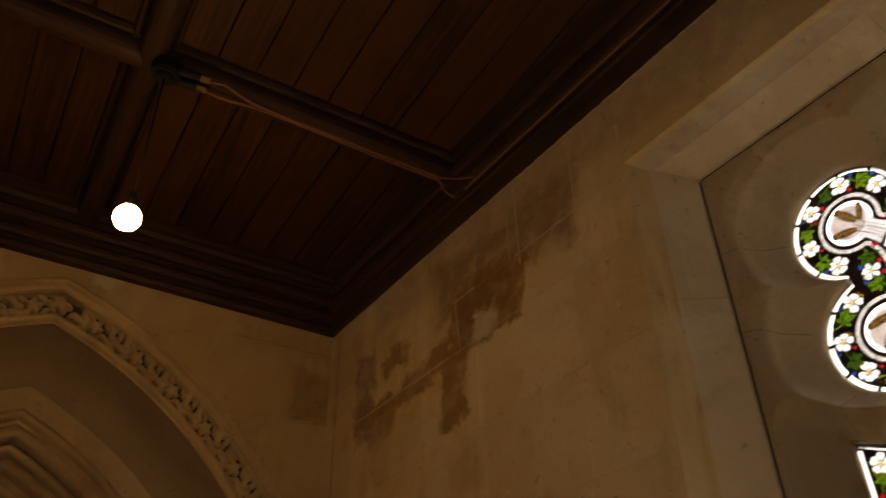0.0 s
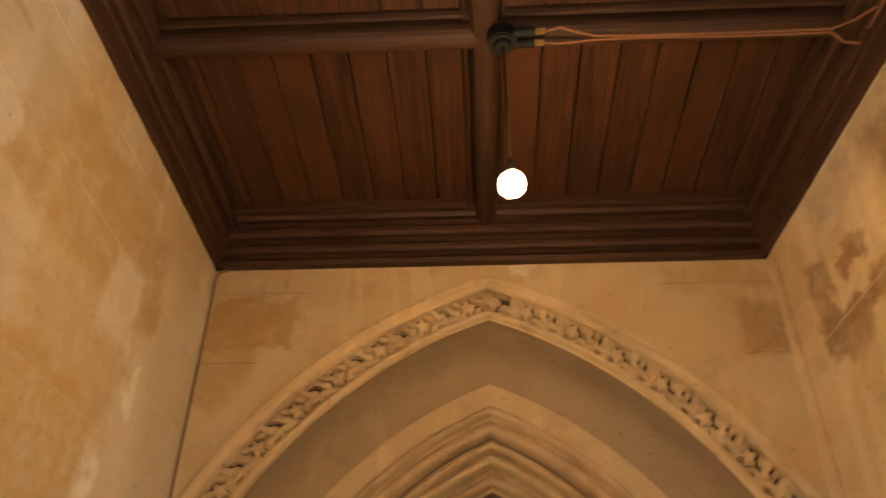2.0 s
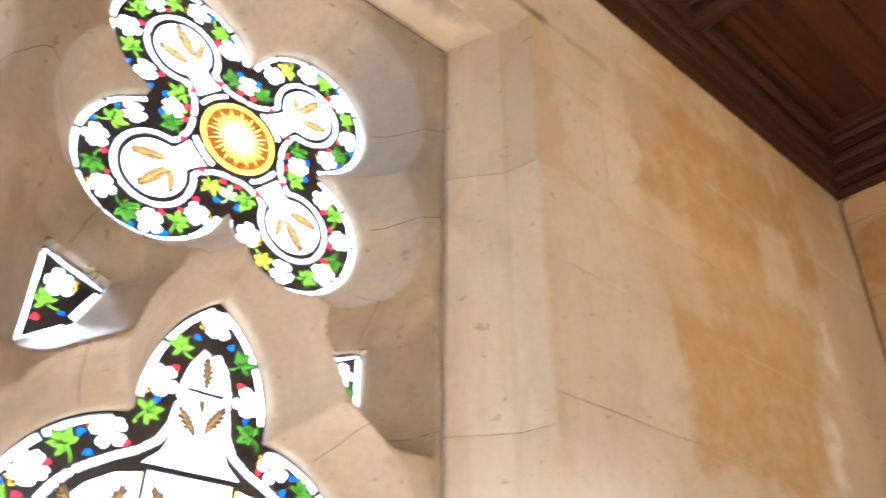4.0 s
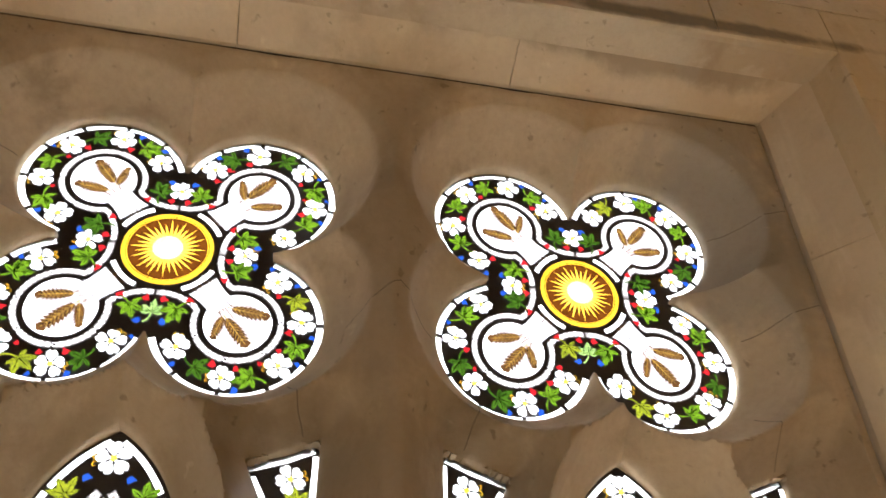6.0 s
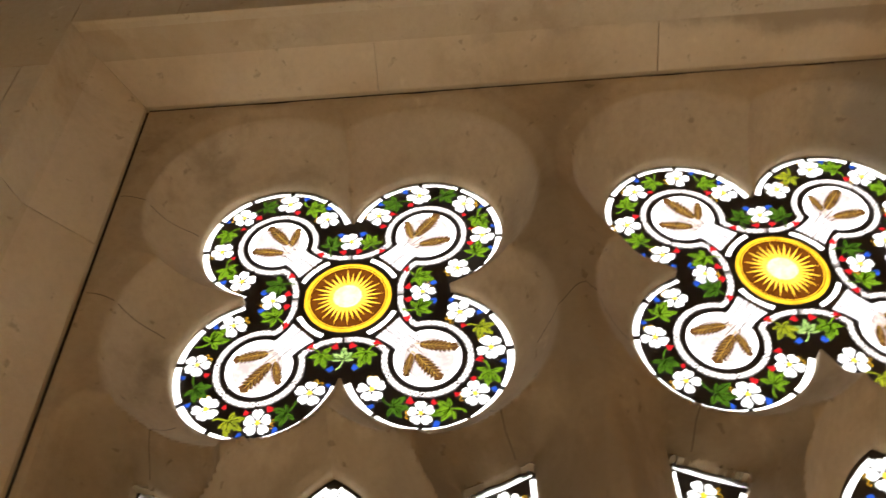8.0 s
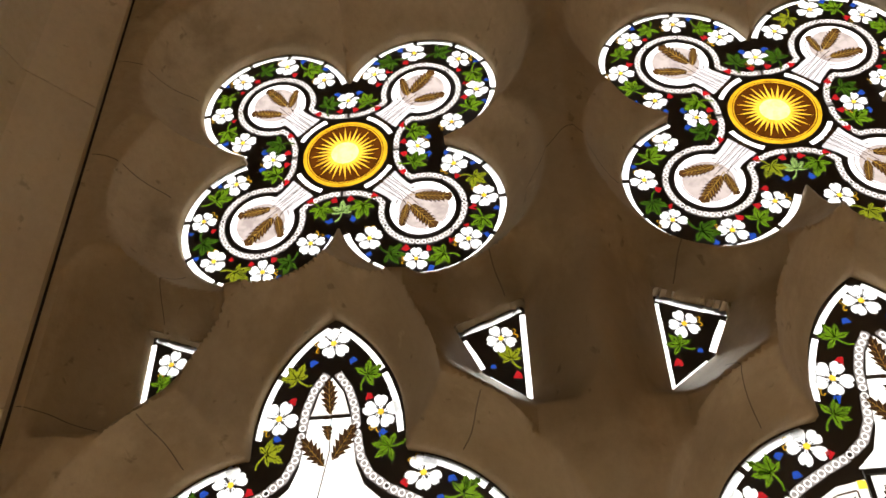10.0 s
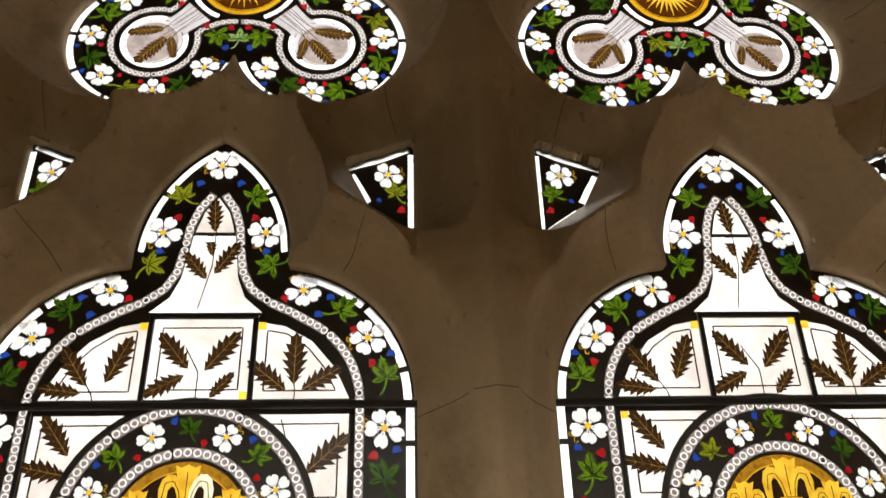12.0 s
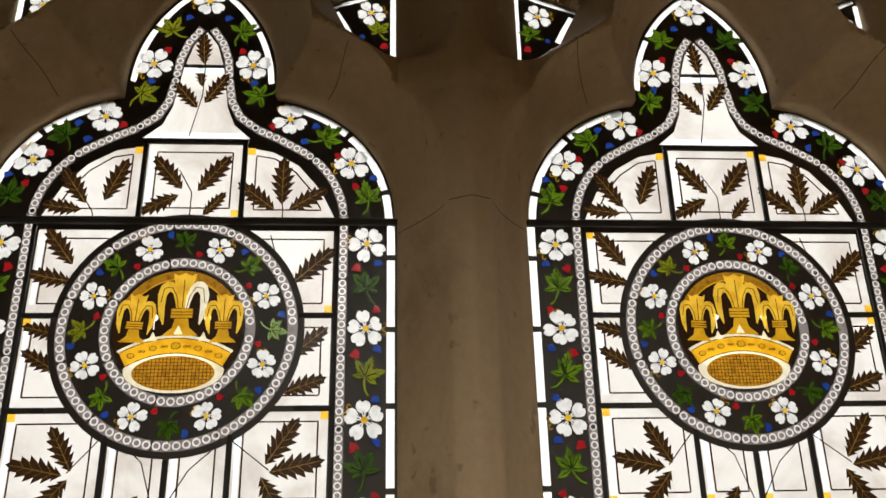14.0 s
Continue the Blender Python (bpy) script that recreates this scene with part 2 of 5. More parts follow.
# a brown stone of its own, lowered further to hold the recess's shade
M_HOLLOW_SHADED = stone("shaded_hollow_stone", (0.34, 0.240, 0.135), (0.30, 0.207, 0.113), (0.24, 0.162, 0.088), relief=0.2)
# soffit colour darkened in place of the shade under the arch
M_SOFFIT_SHADE = stone("soffit_shade_stone", (0.20, 0.125, 0.072), (0.16, 0.10, 0.058), (0.09, 0.056, 0.032))
# background of the carving, darkened for the shade between its leaves
M_BAND_SHADE = stone("band_shade_stone", (0.10, 0.065, 0.035), (0.07, 0.045, 0.025), (0.035, 0.022, 0.012))
M_JOINT = plain("old_mortar", (0.17, 0.125, 0.08), 0.95)
M_JOINTLINE = plain("brown_pointing", (0.27, 0.18, 0.095), 0.95)
M_POINTING = plain("pale_pointing", (0.62, 0.50, 0.33), 0.95, vary=0.5)
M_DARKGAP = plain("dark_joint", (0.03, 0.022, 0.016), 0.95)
M_MORTAR = stone("mortar", (0.56, 0.46, 0.32), (0.50, 0.38, 0.24), (0.36, 0.26, 0.16))
M_PLANK = wood("boards", (0.026, 0.0105, 0.0055), (0.086, 0.032, 0.012), 1)
M_BEAM_X = wood("beam_across", (0.027, 0.012, 0.0065), (0.060, 0.026, 0.012), 0)
M_BEAM_Y = wood("beam_along", (0.027, 0.012, 0.0065), (0.060, 0.026, 0.012), 1)
M_FLOOR = stone("paving", (0.42, 0.34, 0.25), (0.34, 0.27, 0.19), (0.2, 0.16, 0.11))
M_BLACK = plain("black_fitting", (0.007, 0.007, 0.007), 0.55, grain=90, spec=0.15)
M_BRASS = plain("brass", (0.55, 0.36, 0.13), 0.35, 1.0)
M_WIRE = plain("copper_cable", (0.28, 0.13, 0.06), 0.5, 0.3)
M_CABLE = plain("dark_cable", (0.022, 0.014, 0.010), 0.7, spec=0.1)
M_IRON = plain("iron_bar", (0.018, 0.014, 0.012), 0.7)
M_LEAD = plain("lead", (0.016, 0.013, 0.012), 0.6)
M_GROUND = plain("painted_ground", (0.034, 0.024, 0.017), 0.45, grain=40)
M_BULB, bulb_tree, bulb_bsdf = nodes_of("lamp_glass")
bulb_bsdf.inputs["Base Color"].default_value = (0.9, 0.85, 0.75, 1)
bulb_bsdf.inputs["Emission Color"].default_value = (1.0, 0.60, 0.25, 1)
bulb_bsdf.inputs["Emission Strength"].default_value = 330.0


# ---- building helpers ----
def part(name, bm, material, parent=None, label="", smooth=False):
    """Links a bmesh, or ready mesh data, as one mesh object under a thing or a part."""
    if isinstance(bm, bmesh.types.BMesh):
        me = bpy.data.meshes.new(name)
        bm.to_mesh(me)
        bm.free()
    else:
        me = bm
    if not me.materials:
        me.materials.append(material)
    if smooth:
        me.shade_smooth()
    ob = new(name, me)
    ob.parent = parent
    if label:
        tagged(ob, label)
    return ob


def piece(name, me, parent, m, shadow=True):
    ob = new(name, me)
    ob.parent = parent
    ob.matrix_basis = m
    ob.visible_shadow = shadow
    return ob


def mesh_of(name, verts, faces, material, smooth=False):
    me = bpy.data.meshes.new(name)
    me.from_pydata([tuple(v) for v in verts], [], [tuple(f) for f in faces])
    me.materials.append(material)
    if smooth:
        me.shade_smooth()
    me.update()
    return me


def box(bm, x0, x1, y0, y1, z0, z1, bevel=0.0):
    r = bmesh.ops.create_cube(bm, size=1, matrix=Matrix.Translation(((x0 + x1) / 2, (y0 + y1) / 2, (z0 + z1) / 2)) @ Matrix.Diagonal((x1 - x0, y1 - y0, z1 - z0, 1)))
    if bevel:
        edges = {e for v in r["verts"] for e in v.link_edges}
        bmesh.ops.bevel(bm, geom=list(edges), offset=bevel, segments=1, affect="EDGES")
    return bm


def boxed(*args):
    return box(bmesh.new(), *args)


def empty(name, label, category, kind="", group=""):
    return tagged(new(name), label, category, group, kind)


def tube(name, points, radius, material, parent=None, label=""):
    """A cable or rod as a mesh swept along points."""
    pts = [Vector(p) for p in points]
    verts, faces, n = [], [], 8
    for i, p in enumerate(pts):
        d = (pts[min(i + 1, len(pts) - 1)] - pts[max(i - 1, 0)]).normalized()
        a = d.orthogonal().normalized() if i == 0 else (a - d * a.dot(d)).normalized()
        b = d.cross(a)
        verts += [p + (a * math.cos(k * math.tau / n) + b * math.sin(k * math.tau / n)) * radius for k in range(n)]
        if i:
            faces += [((i - 1) * n + k, (i - 1) * n + (k + 1) % n, i * n + (k + 1) % n, i * n + k) for k in range(n)]
    faces += [tuple(range(n))[::-1], tuple(range((len(pts) - 1) * n, len(pts) * n))]
    return part(name, mesh_of(name, verts, faces, material, True), material, parent, label)


# ---- the room: x across, y towards the arch ----
XW, XE, YN, YS, ZC = -0.470, 1.567, 2.455, -2.19, 3.42
MID = (XW + XE) / 2
SKEW = Matrix.Translation((XE, YN, 0)) @ Matrix.Rotation(radians(3.85), 4, "Z") @ Matrix.Translation((-XE, -YN, 0))   # the east wall is out of square
RIM_Y, RIM_Z, SILL = 0.85, 3.165, 1.15      # west window opening in the wall face
TRY, TRZ = 0.757, 3.122                     # the tracery slab
TW = -0.645                                 # its face


def floor_and_shell():
    tagged(part("floor", boxed(XW - 0.9, XE + 1.0, YS - 0.3, 7.4, -0.15, 0.0), M_FLOOR), "worn pale stone paving of the porch", "floor", kind="structure")
    bm = boxed(XW - 0.45, MID - 0.6, YS - 0.3, YS, 0, 3.9)
    box(bm, MID + 0.6, XE + 0.95, YS - 0.3, YS, 0, 3.9)
    box(bm, MID - 0.6, MID + 0.6, YS - 0.3, YS, 2.1, 3.9)
    tagged(part("wall_south", bm, M_WALL_N), "plain warm ashlar end wall with the open porch entrance", "wall", kind="structure")


def wall_with_window(name, x_face, out, rim_y, rim_z, material, label, joints):
    """A side wall of courses with a rectangular opening through it: a mortar core, then one object for each block."""
    back = x_face + out * 0.40
    bm = bmesh.new()
    core = x_face + out * 0.0016
    x0, x1 = min(core, back), max(core, back)
    box(bm, x0, x1, YS, -rim_y, 0, 3.75)
    box(bm, x0, x1, rim_y, YN, 0, 3.75)
    box(bm, x0, x1, -rim_y, rim_y, 0, SILL)
    box(bm, x0, x1, -rim_y, rim_y, rim_z, 3.75)
    wall = tagged(part(name, bm, M_MORTAR), label, "wall", kind="structure")
    rnd = random.Random(len(name) * 7)
    levels = [0.0] + joints + [3.5]
    for z0, z1 in zip(levels, levels[1:]):
        y, first = YS, True
        while y < YN - 0.01:
            w = rnd.uniform(0.36, 0.62)
            if first:
                w *= rnd.uniform(0.5, 1)
            y1 = y + w
            if YN - y1 < 0.2:
                y1 = YN
            for a, b, c, d in clipped(y, y1, z0, z1, rim_y, rim_z):
                if b - a > 0.02 and d - c > 0.01:
                    g = 0.0012
                    j = rnd.uniform(-0.0008, 0.0008)
                    f = x_face + out * j
                    bm = boxed(min(f, core + out * 0.01), max(f, core + out * 0.01), a + g, b - g, c + g, d - g, 0.0006)
                    part("block", bm, material, wall)
            y, first = y1, False
    return wall


def clipped(a, b, c, d, ry, rz):
    """What is left of a block beside, above and below the opening."""
    if b <= -ry or a >= ry or c >= rz or d <= SILL:
        return [(a, b, c, d)]
    out = []
    if a < -ry:
        out.append((a, -ry, c, d))
    if b > ry:
        out.append((ry, b, c, d))
    a, b = max(a, -ry), min(b, ry)
    if d > rz:
        out.append((a, b, rz, d))
    if c < SILL:
        out.append((a, b, c, SILL))
    return out


def reveal(name, steps, label, wall_stone):
    """The moulded edge of a window opening: a profile of (x, half width, head height) in single stones up the jambs and across the head."""
    top = empty(name, label, "window surround", "structure")
    spans = []
    for sy in (-1, 1):
        for z0, z1 in ((SILL - 0.01, 1.41), (1.41, 1.68), (1.68, 1.95), (1.95, 2.225), (2.225, 2.765), (2.765, None)):
            spans.append(([(x, sy * hy, z0) for x, hy, hz in steps], [(x, sy * hy, z1 or hz) for x, hy, hz in steps]))
    cuts = (None, -0.31, 0.22, None)
    for k in range(3):
        a, b = cuts[k], cuts[k + 1]
        spans.append(([(x, -hy if a is None else a, hz) for x, hy, hz in steps], [(x, hy if b is None else b, hz) for x, hy, hz in steps]))
    for k, (first, last) in enumerate(spans):
        bm = bmesh.new()
        along = (Vector(last[0]) - Vector(first[0])).normalized() * 0.0008
        v0, v1 = [bm.verts.new(Vector(p) + along) for p in first], [bm.verts.new(Vector(p) - along) for p in last]
        for i in range(len(steps) - 1):
            bm.faces.new((v0[i], v0[i + 1], v1[i + 1], v1[i]))
        bmesh.ops.recalc_face_normals(bm, faces=bm.faces)
        mid = sum((f.calc_center_median() for f in bm.faces), Vector()) / len(bm.faces)
        inward = Vector((0, -mid.y, 0)) if k < 12 else Vector((0, 0, -1))
        if sum(f.normal.dot(inward) for f in bm.faces) < 0:
            bmesh.ops.reverse_faces(bm, faces=bm.faces)
        # outer faces wear the darker wall stone so the inner chamfer reads as lit
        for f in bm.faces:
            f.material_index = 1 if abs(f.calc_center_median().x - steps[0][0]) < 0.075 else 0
        ob = part("surround_stone", bm, M_SURROUND_LIT, top)
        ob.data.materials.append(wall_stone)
        mod = ob.modifiers.new("thickness", "SOLIDIFY")
        mod.thickness, mod.offset = 0.02, -1
    return top


def circle3(p, q, r):
    ax, ay, bx, by, cx, cy = *p, *q, *r
    d = 2 * (ax * (by - cy) + bx * (cy - ay) + cx * (ay - by))
    s, u, v = ax * ax + ay * ay, bx * bx + by * by, cx * cx + cy * cy
    ox, oy = (s * (by - cy) + u * (cy - ay) + v * (ay - by)) / d, (s * (cx - bx) + u * (ax - cx) + v * (bx - ax)) / d
    return ox, oy, math.hypot(ax - ox, ay - oy)


# the outer line of the arch, left half
ACX, ACZ, AR = circle3((MID, 3.366), (-0.074, 3.008), (-0.431, 2.567))


def arch_line(s, steps=26, foot=0.0):
    """Points (x, z) of the pointed arch, s inside its outer line: up the west jamb, over, and down the east jamb."""
    r = AR - s
    top = math.acos(max(-1, min(1, (MID - ACX) / r)))
    left = [(ACX - r, foot)] + [(ACX + r * math.cos(a), ACZ + r * math.sin(a)) for a in np.linspace(math.pi, top, steps)]
    return left + [(2 * MID - x, z) for x, z in left[-2::-1]]


def arch_sweep(name, profile, material, parent, label=""):
    """A moulding: profile of (s, y) pairs carried along the arch."""
    lines = [[(x, y, z) for x, z in arch_line(s)] for s, y in profile]
    n = len(lines[0])
    verts = [v for ln in lines for v in ln]
    faces = [(i * n + k, i * n + k + 1, (i + 1) * n + k + 1, (i + 1) * n + k) for i in range(len(lines) - 1) for k in range(n - 1)]
    bm = bmesh.new()
    vs = [bm.verts.new(v) for v in verts]
    for f in faces:
        bm.faces.new([vs[i] for i in f])
    bmesh.ops.recalc_face_normals(bm, faces=bm.faces)
    me = bpy.data.meshes.new(name)
    bm.to_mesh(me)
    bm.free()
    me.materials.append(material)
    me.shade_smooth()
    me.set_sharp_from_angle(angle=radians(38))
    return part(name, me, material, parent, label)


def roll(s0, s1, y, out, n=6):
    """A half-round between s0 and s1 that stands out from y."""
    return [((s0 + s1) / 2 - (s1 - s0) / 2 * math.cos(a), y - out * math.sin(a)) for a in np.linspace(0, math.pi, n)]


def hollow(s0, y0, s1, y1, n=8, deep=0.35):
    """A concave face from (s0, y0) to (s1, y1)."""
    pts = []
    for k in np.linspace(0, 1, n):
        bow = deep * math.sin(k * math.pi)
        pts.append((s0 + (s1 - s0) * k - bow * (y1 - y0) * 0.35, y0 + (y1 - y0) * k + bow * (s1 - s0)))
    return pts


def line_on(wall, name, ends, out, width, material, wander=0.0012):
    """A thin uneven line of mortar that lies on a wall face between two points."""
    a, b, n = Vector(ends[0]), Vector(ends[1]), Vector(out)
    side = (b - a).normalized().cross(n) * (width / 2)
    steps = max(4, int((b - a).length / 0.02))
    rnd = random.Random(int(1000 * (a.y + 2 * a.z + 3 * b.x + 9)))
    verts, faces = [], []
    for i in range(steps + 1):
        p = a.lerp(b, i / steps) + side.normalized() * rnd.uniform(-wander, wander) + n * 0.0022
        w = rnd.uniform(0.5, 1.2)
        verts += [p - side * w, p + side * w]
        if i:
            faces.append((2 * i - 2, 2 * i, 2 * i + 1, 2 * i - 1))
    return part(name, mesh_of(name, verts, faces, material), material, wall)


def wall_lines(west, east):
    """Pale pointing that shows in the stained east wall, and the ragged plaster edge under the cornices."""
    for y0, z0, y1, z1 in ((1.281, 3.40, 1.277, 3.10), (1.03, 3.40, 1.04, 3.09), (1.61, 3.138, 1.50, 3.138), (2.235, 2.957, 1.64, 2.957), (1.60, 3.138, 1.58, 2.957), (1.70, 2.40, 1.0, 2.40), (1.30, 3.138, 1.0, 3.138)):
        line_on(east, "pointing", [(XE, y0, z0), (XE, y1, z1)], (-1, 0, 0), 0.004, M_POINTING)
    for wall, x, out in ((west, XW, 1), (east, XE, -1)):
        line_on(wall, "plaster_edge", [(x, YN - 0.03, ZC - 0.004), (x, -0.9, ZC - 0.004)], (out, 0, 0), 0.009, M_POINTING, 0.003)
    line_on(east, "corner_pointing", [(XE, YN - 0.07, 3.40), (XE, YN - 0.085, 2.0)], (-1, 0, 0), 0.007, M_JOINTLINE)


def north_wall():
    """The end wall with its doorway: one mesh with the pointed hole, faced with blocks of the same stone."""
    line = arch_line(0.0, 30)
    wall = empty("wall_north", "warm ochre ashlar end wall pierced by a pointed doorway", "wall", "structure")
    # spandrels in vertical slices between the arch and the top of the wall
    verts, faces = [], []
    cols = [(XW - 0.5, 0.0)] + [line[0]] + line[1:-1] + [line[-1]] + [(XE + 0.5, 0.0)]
    top = 3.75
    for y in (YN, YN + 0.25):
        for x, z in cols:
            verts += [(x, y, z), (x, y, top)]
    n = len(cols)
    for i in range(n - 1):
        faces.append((2 * i, 2 * i + 2, 2 * i + 3, 2 * i + 1))
        o = 2 * n
        faces.append((o + 2 * i, o + 2 * i + 1, o + 2 * i + 3, o + 2 * i + 2))
    part("masonry", mesh_of("masonry", verts, faces, M_WALL_N), M_WALL_N, wall)
    for x0, z0, x1, z1 in ((XW, 3.314, -0.10, 3.313), (-0.193, 3.314, -0.192, 3.42), (1.15, 3.322, XE, 3.326), (1.262, 3.322, 1.262, 3.42), (XW, 3.03, -0.26, 3.03), (1.42, 3.04, XE, 3.04)):
        line_on(wall, "joint", [(x0, YN, z0), (x1, YN, z1)], (0, -1, 0), 0.0028, M_JOINTLINE)
    return wall


def doorway():
    arch = empty("doorway_arch", "carved pointed stone doorway with a leafy moulding and deep hollow orders", "doorway", "structure")
    p1 = [(-0.003, YN + 0.01), (-0.003, YN - 0.010)] + roll(0.0, 0.018, YN - 0.010, 0.012) + [(0.020, YN + 0.002), (0.024, YN + 0.006), (0.034, YN + 0.010), (0.042, YN + 0.002), (0.047, YN + 0.002), (0.048, YN + 0.042)]
    arch_sweep("hood_mould", p1, M_ARCH, arch)
    arch_sweep("carved_band", [(0.048, YN + 0.042), (0.128, YN + 0.042)], M_BAND_SHADE, arch, "sunk band behind the carved foliage, darkened to carry its shade")
    p2 = [(0.128, YN + 0.042), (0.1285, YN + 0.004), (0.133, YN + 0.002)] + roll(0.135, 0.153, YN + 0.004, 0.012) + [(0.155, YN + 0.014), (0.159, YN + 0.014), (0.164, YN + 0.012)]
    arch_sweep("inner_roll", p2, M_ARCH, arch)
    arch_sweep("deep_hollow", hollow(0.164, YN + 0.012, 0.272, YN + 0.29, 14, 0.38), M_HOLLOW_SHADED, arch, "broad grey-brown hollow, darkened in colour for its shade")
    p3 = [(0.272, YN + 0.29), (0.276, YN + 0.285), (0.345, YN + 0.30)] + roll(0.348, 0.372, YN + 0.305, 0.014) + [(0.376, YN + 0.335), (0.386, YN + 0.34)] + roll(0.39, 0.43, YN + 0.335, 0.022) + [(0.431, YN + 0.43), (0.436, YN + 0.43)]
    arch_sweep("second_order", p3, M_ARCH, arch)
    p4 = [(0.436, YN + 0.43), (0.438, YN + 0.385)] + roll(0.44, 0.466, YN + 0.385, 0.016) + [(0.468, YN + 0.415), (0.474, YN + 0.415)] + roll(0.476, 0.51, YN + 0.41, 0.02) + [(0.512, YN + 0.47), (0.53, YN + 0.47)] + roll(0.533, 0.562, YN + 0.47, 0.018) + [(0.564, YN + 0.51), (0.574, YN + 0.52)]
    arch_sweep("third_order", p4, M_ARCH, arch)
    arch_sweep("soffit", [(0.574, YN + 0.52), (0.584, YN + 0.55), (0.590, YN + 0.72)], M_SOFFIT_SHADE, arch, "soffit of the doorway, its shade put into a dark stone colour")
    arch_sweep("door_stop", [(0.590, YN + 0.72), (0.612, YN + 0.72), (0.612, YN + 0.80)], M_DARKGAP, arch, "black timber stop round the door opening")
    return arch


def leaf_carving(arch):
    """Undercut leaf scrolls, rosettes and stems along the sunk band, each a piece of its own."""
    def lump(pts, height, name):
        # a raised, rounded shape: outline at the base, smaller outline at the top
        n = len(pts)
        verts = [(x, 0.004, z) for x, z in pts] + [(x * 0.97, -height * 0.7, z * 0.97) for x, z in pts] + [(x * 0.6, -height, z * 0.6) for x, z in pts] + [(0, -height * 0.8, 0)]
        faces = [(i, (i + 1) % n, n + (i + 1) % n, n + i) for i in range(n)] + [(n + i, n + (i + 1) % n, 2 * n + (i + 1) % n, 2 * n + i) for i in range(n)] + [(2 * n + i, 2 * n + (i + 1) % n, 3 * n) for i in range(n)]
        return mesh_of(name, verts, faces, M_ARCH, True)

    rosette = lump([((0.021 + 0.006 * math.cos(5 * a)) * math.cos(a), (0.021 + 0.006 * math.cos(5 * a)) * math.sin(a)) for a in np.linspace(0, math.tau, 30, endpoint=False)], 0.028, "rosette")
    curl_pts = []
    for a in np.linspace(0, 1, 12):
        curl_pts.append((-0.03 + 0.06 * a, 0.011 * math.sin(a * math.pi * 1.7) + 0.012))
    for a in np.linspace(1, 0, 12):
        curl_pts.append((-0.03 + 0.06 * a, 0.011 * math.sin(a * math.pi * 1.7) - 0.002 - 0.012 * math.sin(a * math.pi)))
    leaf = lump(curl_pts, 0.026, "carved_leaf")
    small = lump([(0.018 * math.cos(a), 0.008 * math.sin(a) * (1 + 0.4 * math.cos(a))) for a in np.linspace(0, math.tau, 14, endpoint=False)], 0.022, "carved_leaf")
    r = AR - 0.088
    top = math.acos((MID - ACX) / r)
    apex_z = ACZ + math.sqrt(r * r - (MID - ACX) ** 2)
    apex = Matrix.Translation((MID, YN + 0.036, apex_z))
    piece("rosette", rosette, arch, apex @ Matrix.Scale(1.45, 4))
    for s in (-1, 1):
        piece("carved_leaf", small, arch, apex @ pose(0.03 * s, 0, 0.004, 0, 30 * s, 0))
        piece("carved_leaf", small, arch, apex @ pose(0.016 * s, 0, -0.026, 0, -50 * s, 0))
    step, k = 0.058 / r, 0
    for side in (1, -1):
        a = top + 0.05
        while a < math.pi:
            x, z = ACX + r * math.cos(a), ACZ + r * math.sin(a)
            turn = a - math.pi / 2
            if side == -1:
                x, turn = 2 * MID - x, -turn
            base = Matrix.Translation((x, YN + 0.036, z)) @ Matrix.Rotation(-turn, 4, "Y") @ Matrix.Diagonal((1.18, 1.1, 1.28, 1))
            kind = k % 3
            if kind == 0:
                piece("rosette", rosette, arch, base)
                for s in (-1, 1):
                    piece("carved_leaf", small, arch, base @ pose(0.028 * s, 0, 0.022 * s, 0, 40 * s, 0))
                    piece("carved_leaf", small, arch, base @ pose(0.026 * s, 0, -0.021 * s, 0, -35 * s, 0))
            else:
                s = 1 if kind == 1 else -1
                piece("carved_leaf", leaf, arch, base @ pose(0, 0, 0.012 * s, 0, 28 * s, 0))
                piece("carved_leaf", leaf, arch, base @ pose(0.006, 0, -0.018 * s, 0, 190 - 24 * s, 0))
                piece("carved_leaf", small, arch, base @ pose(0.024, 0, 0.024 * s, 0, 70 * s, 0))
            a += step
            k += 1


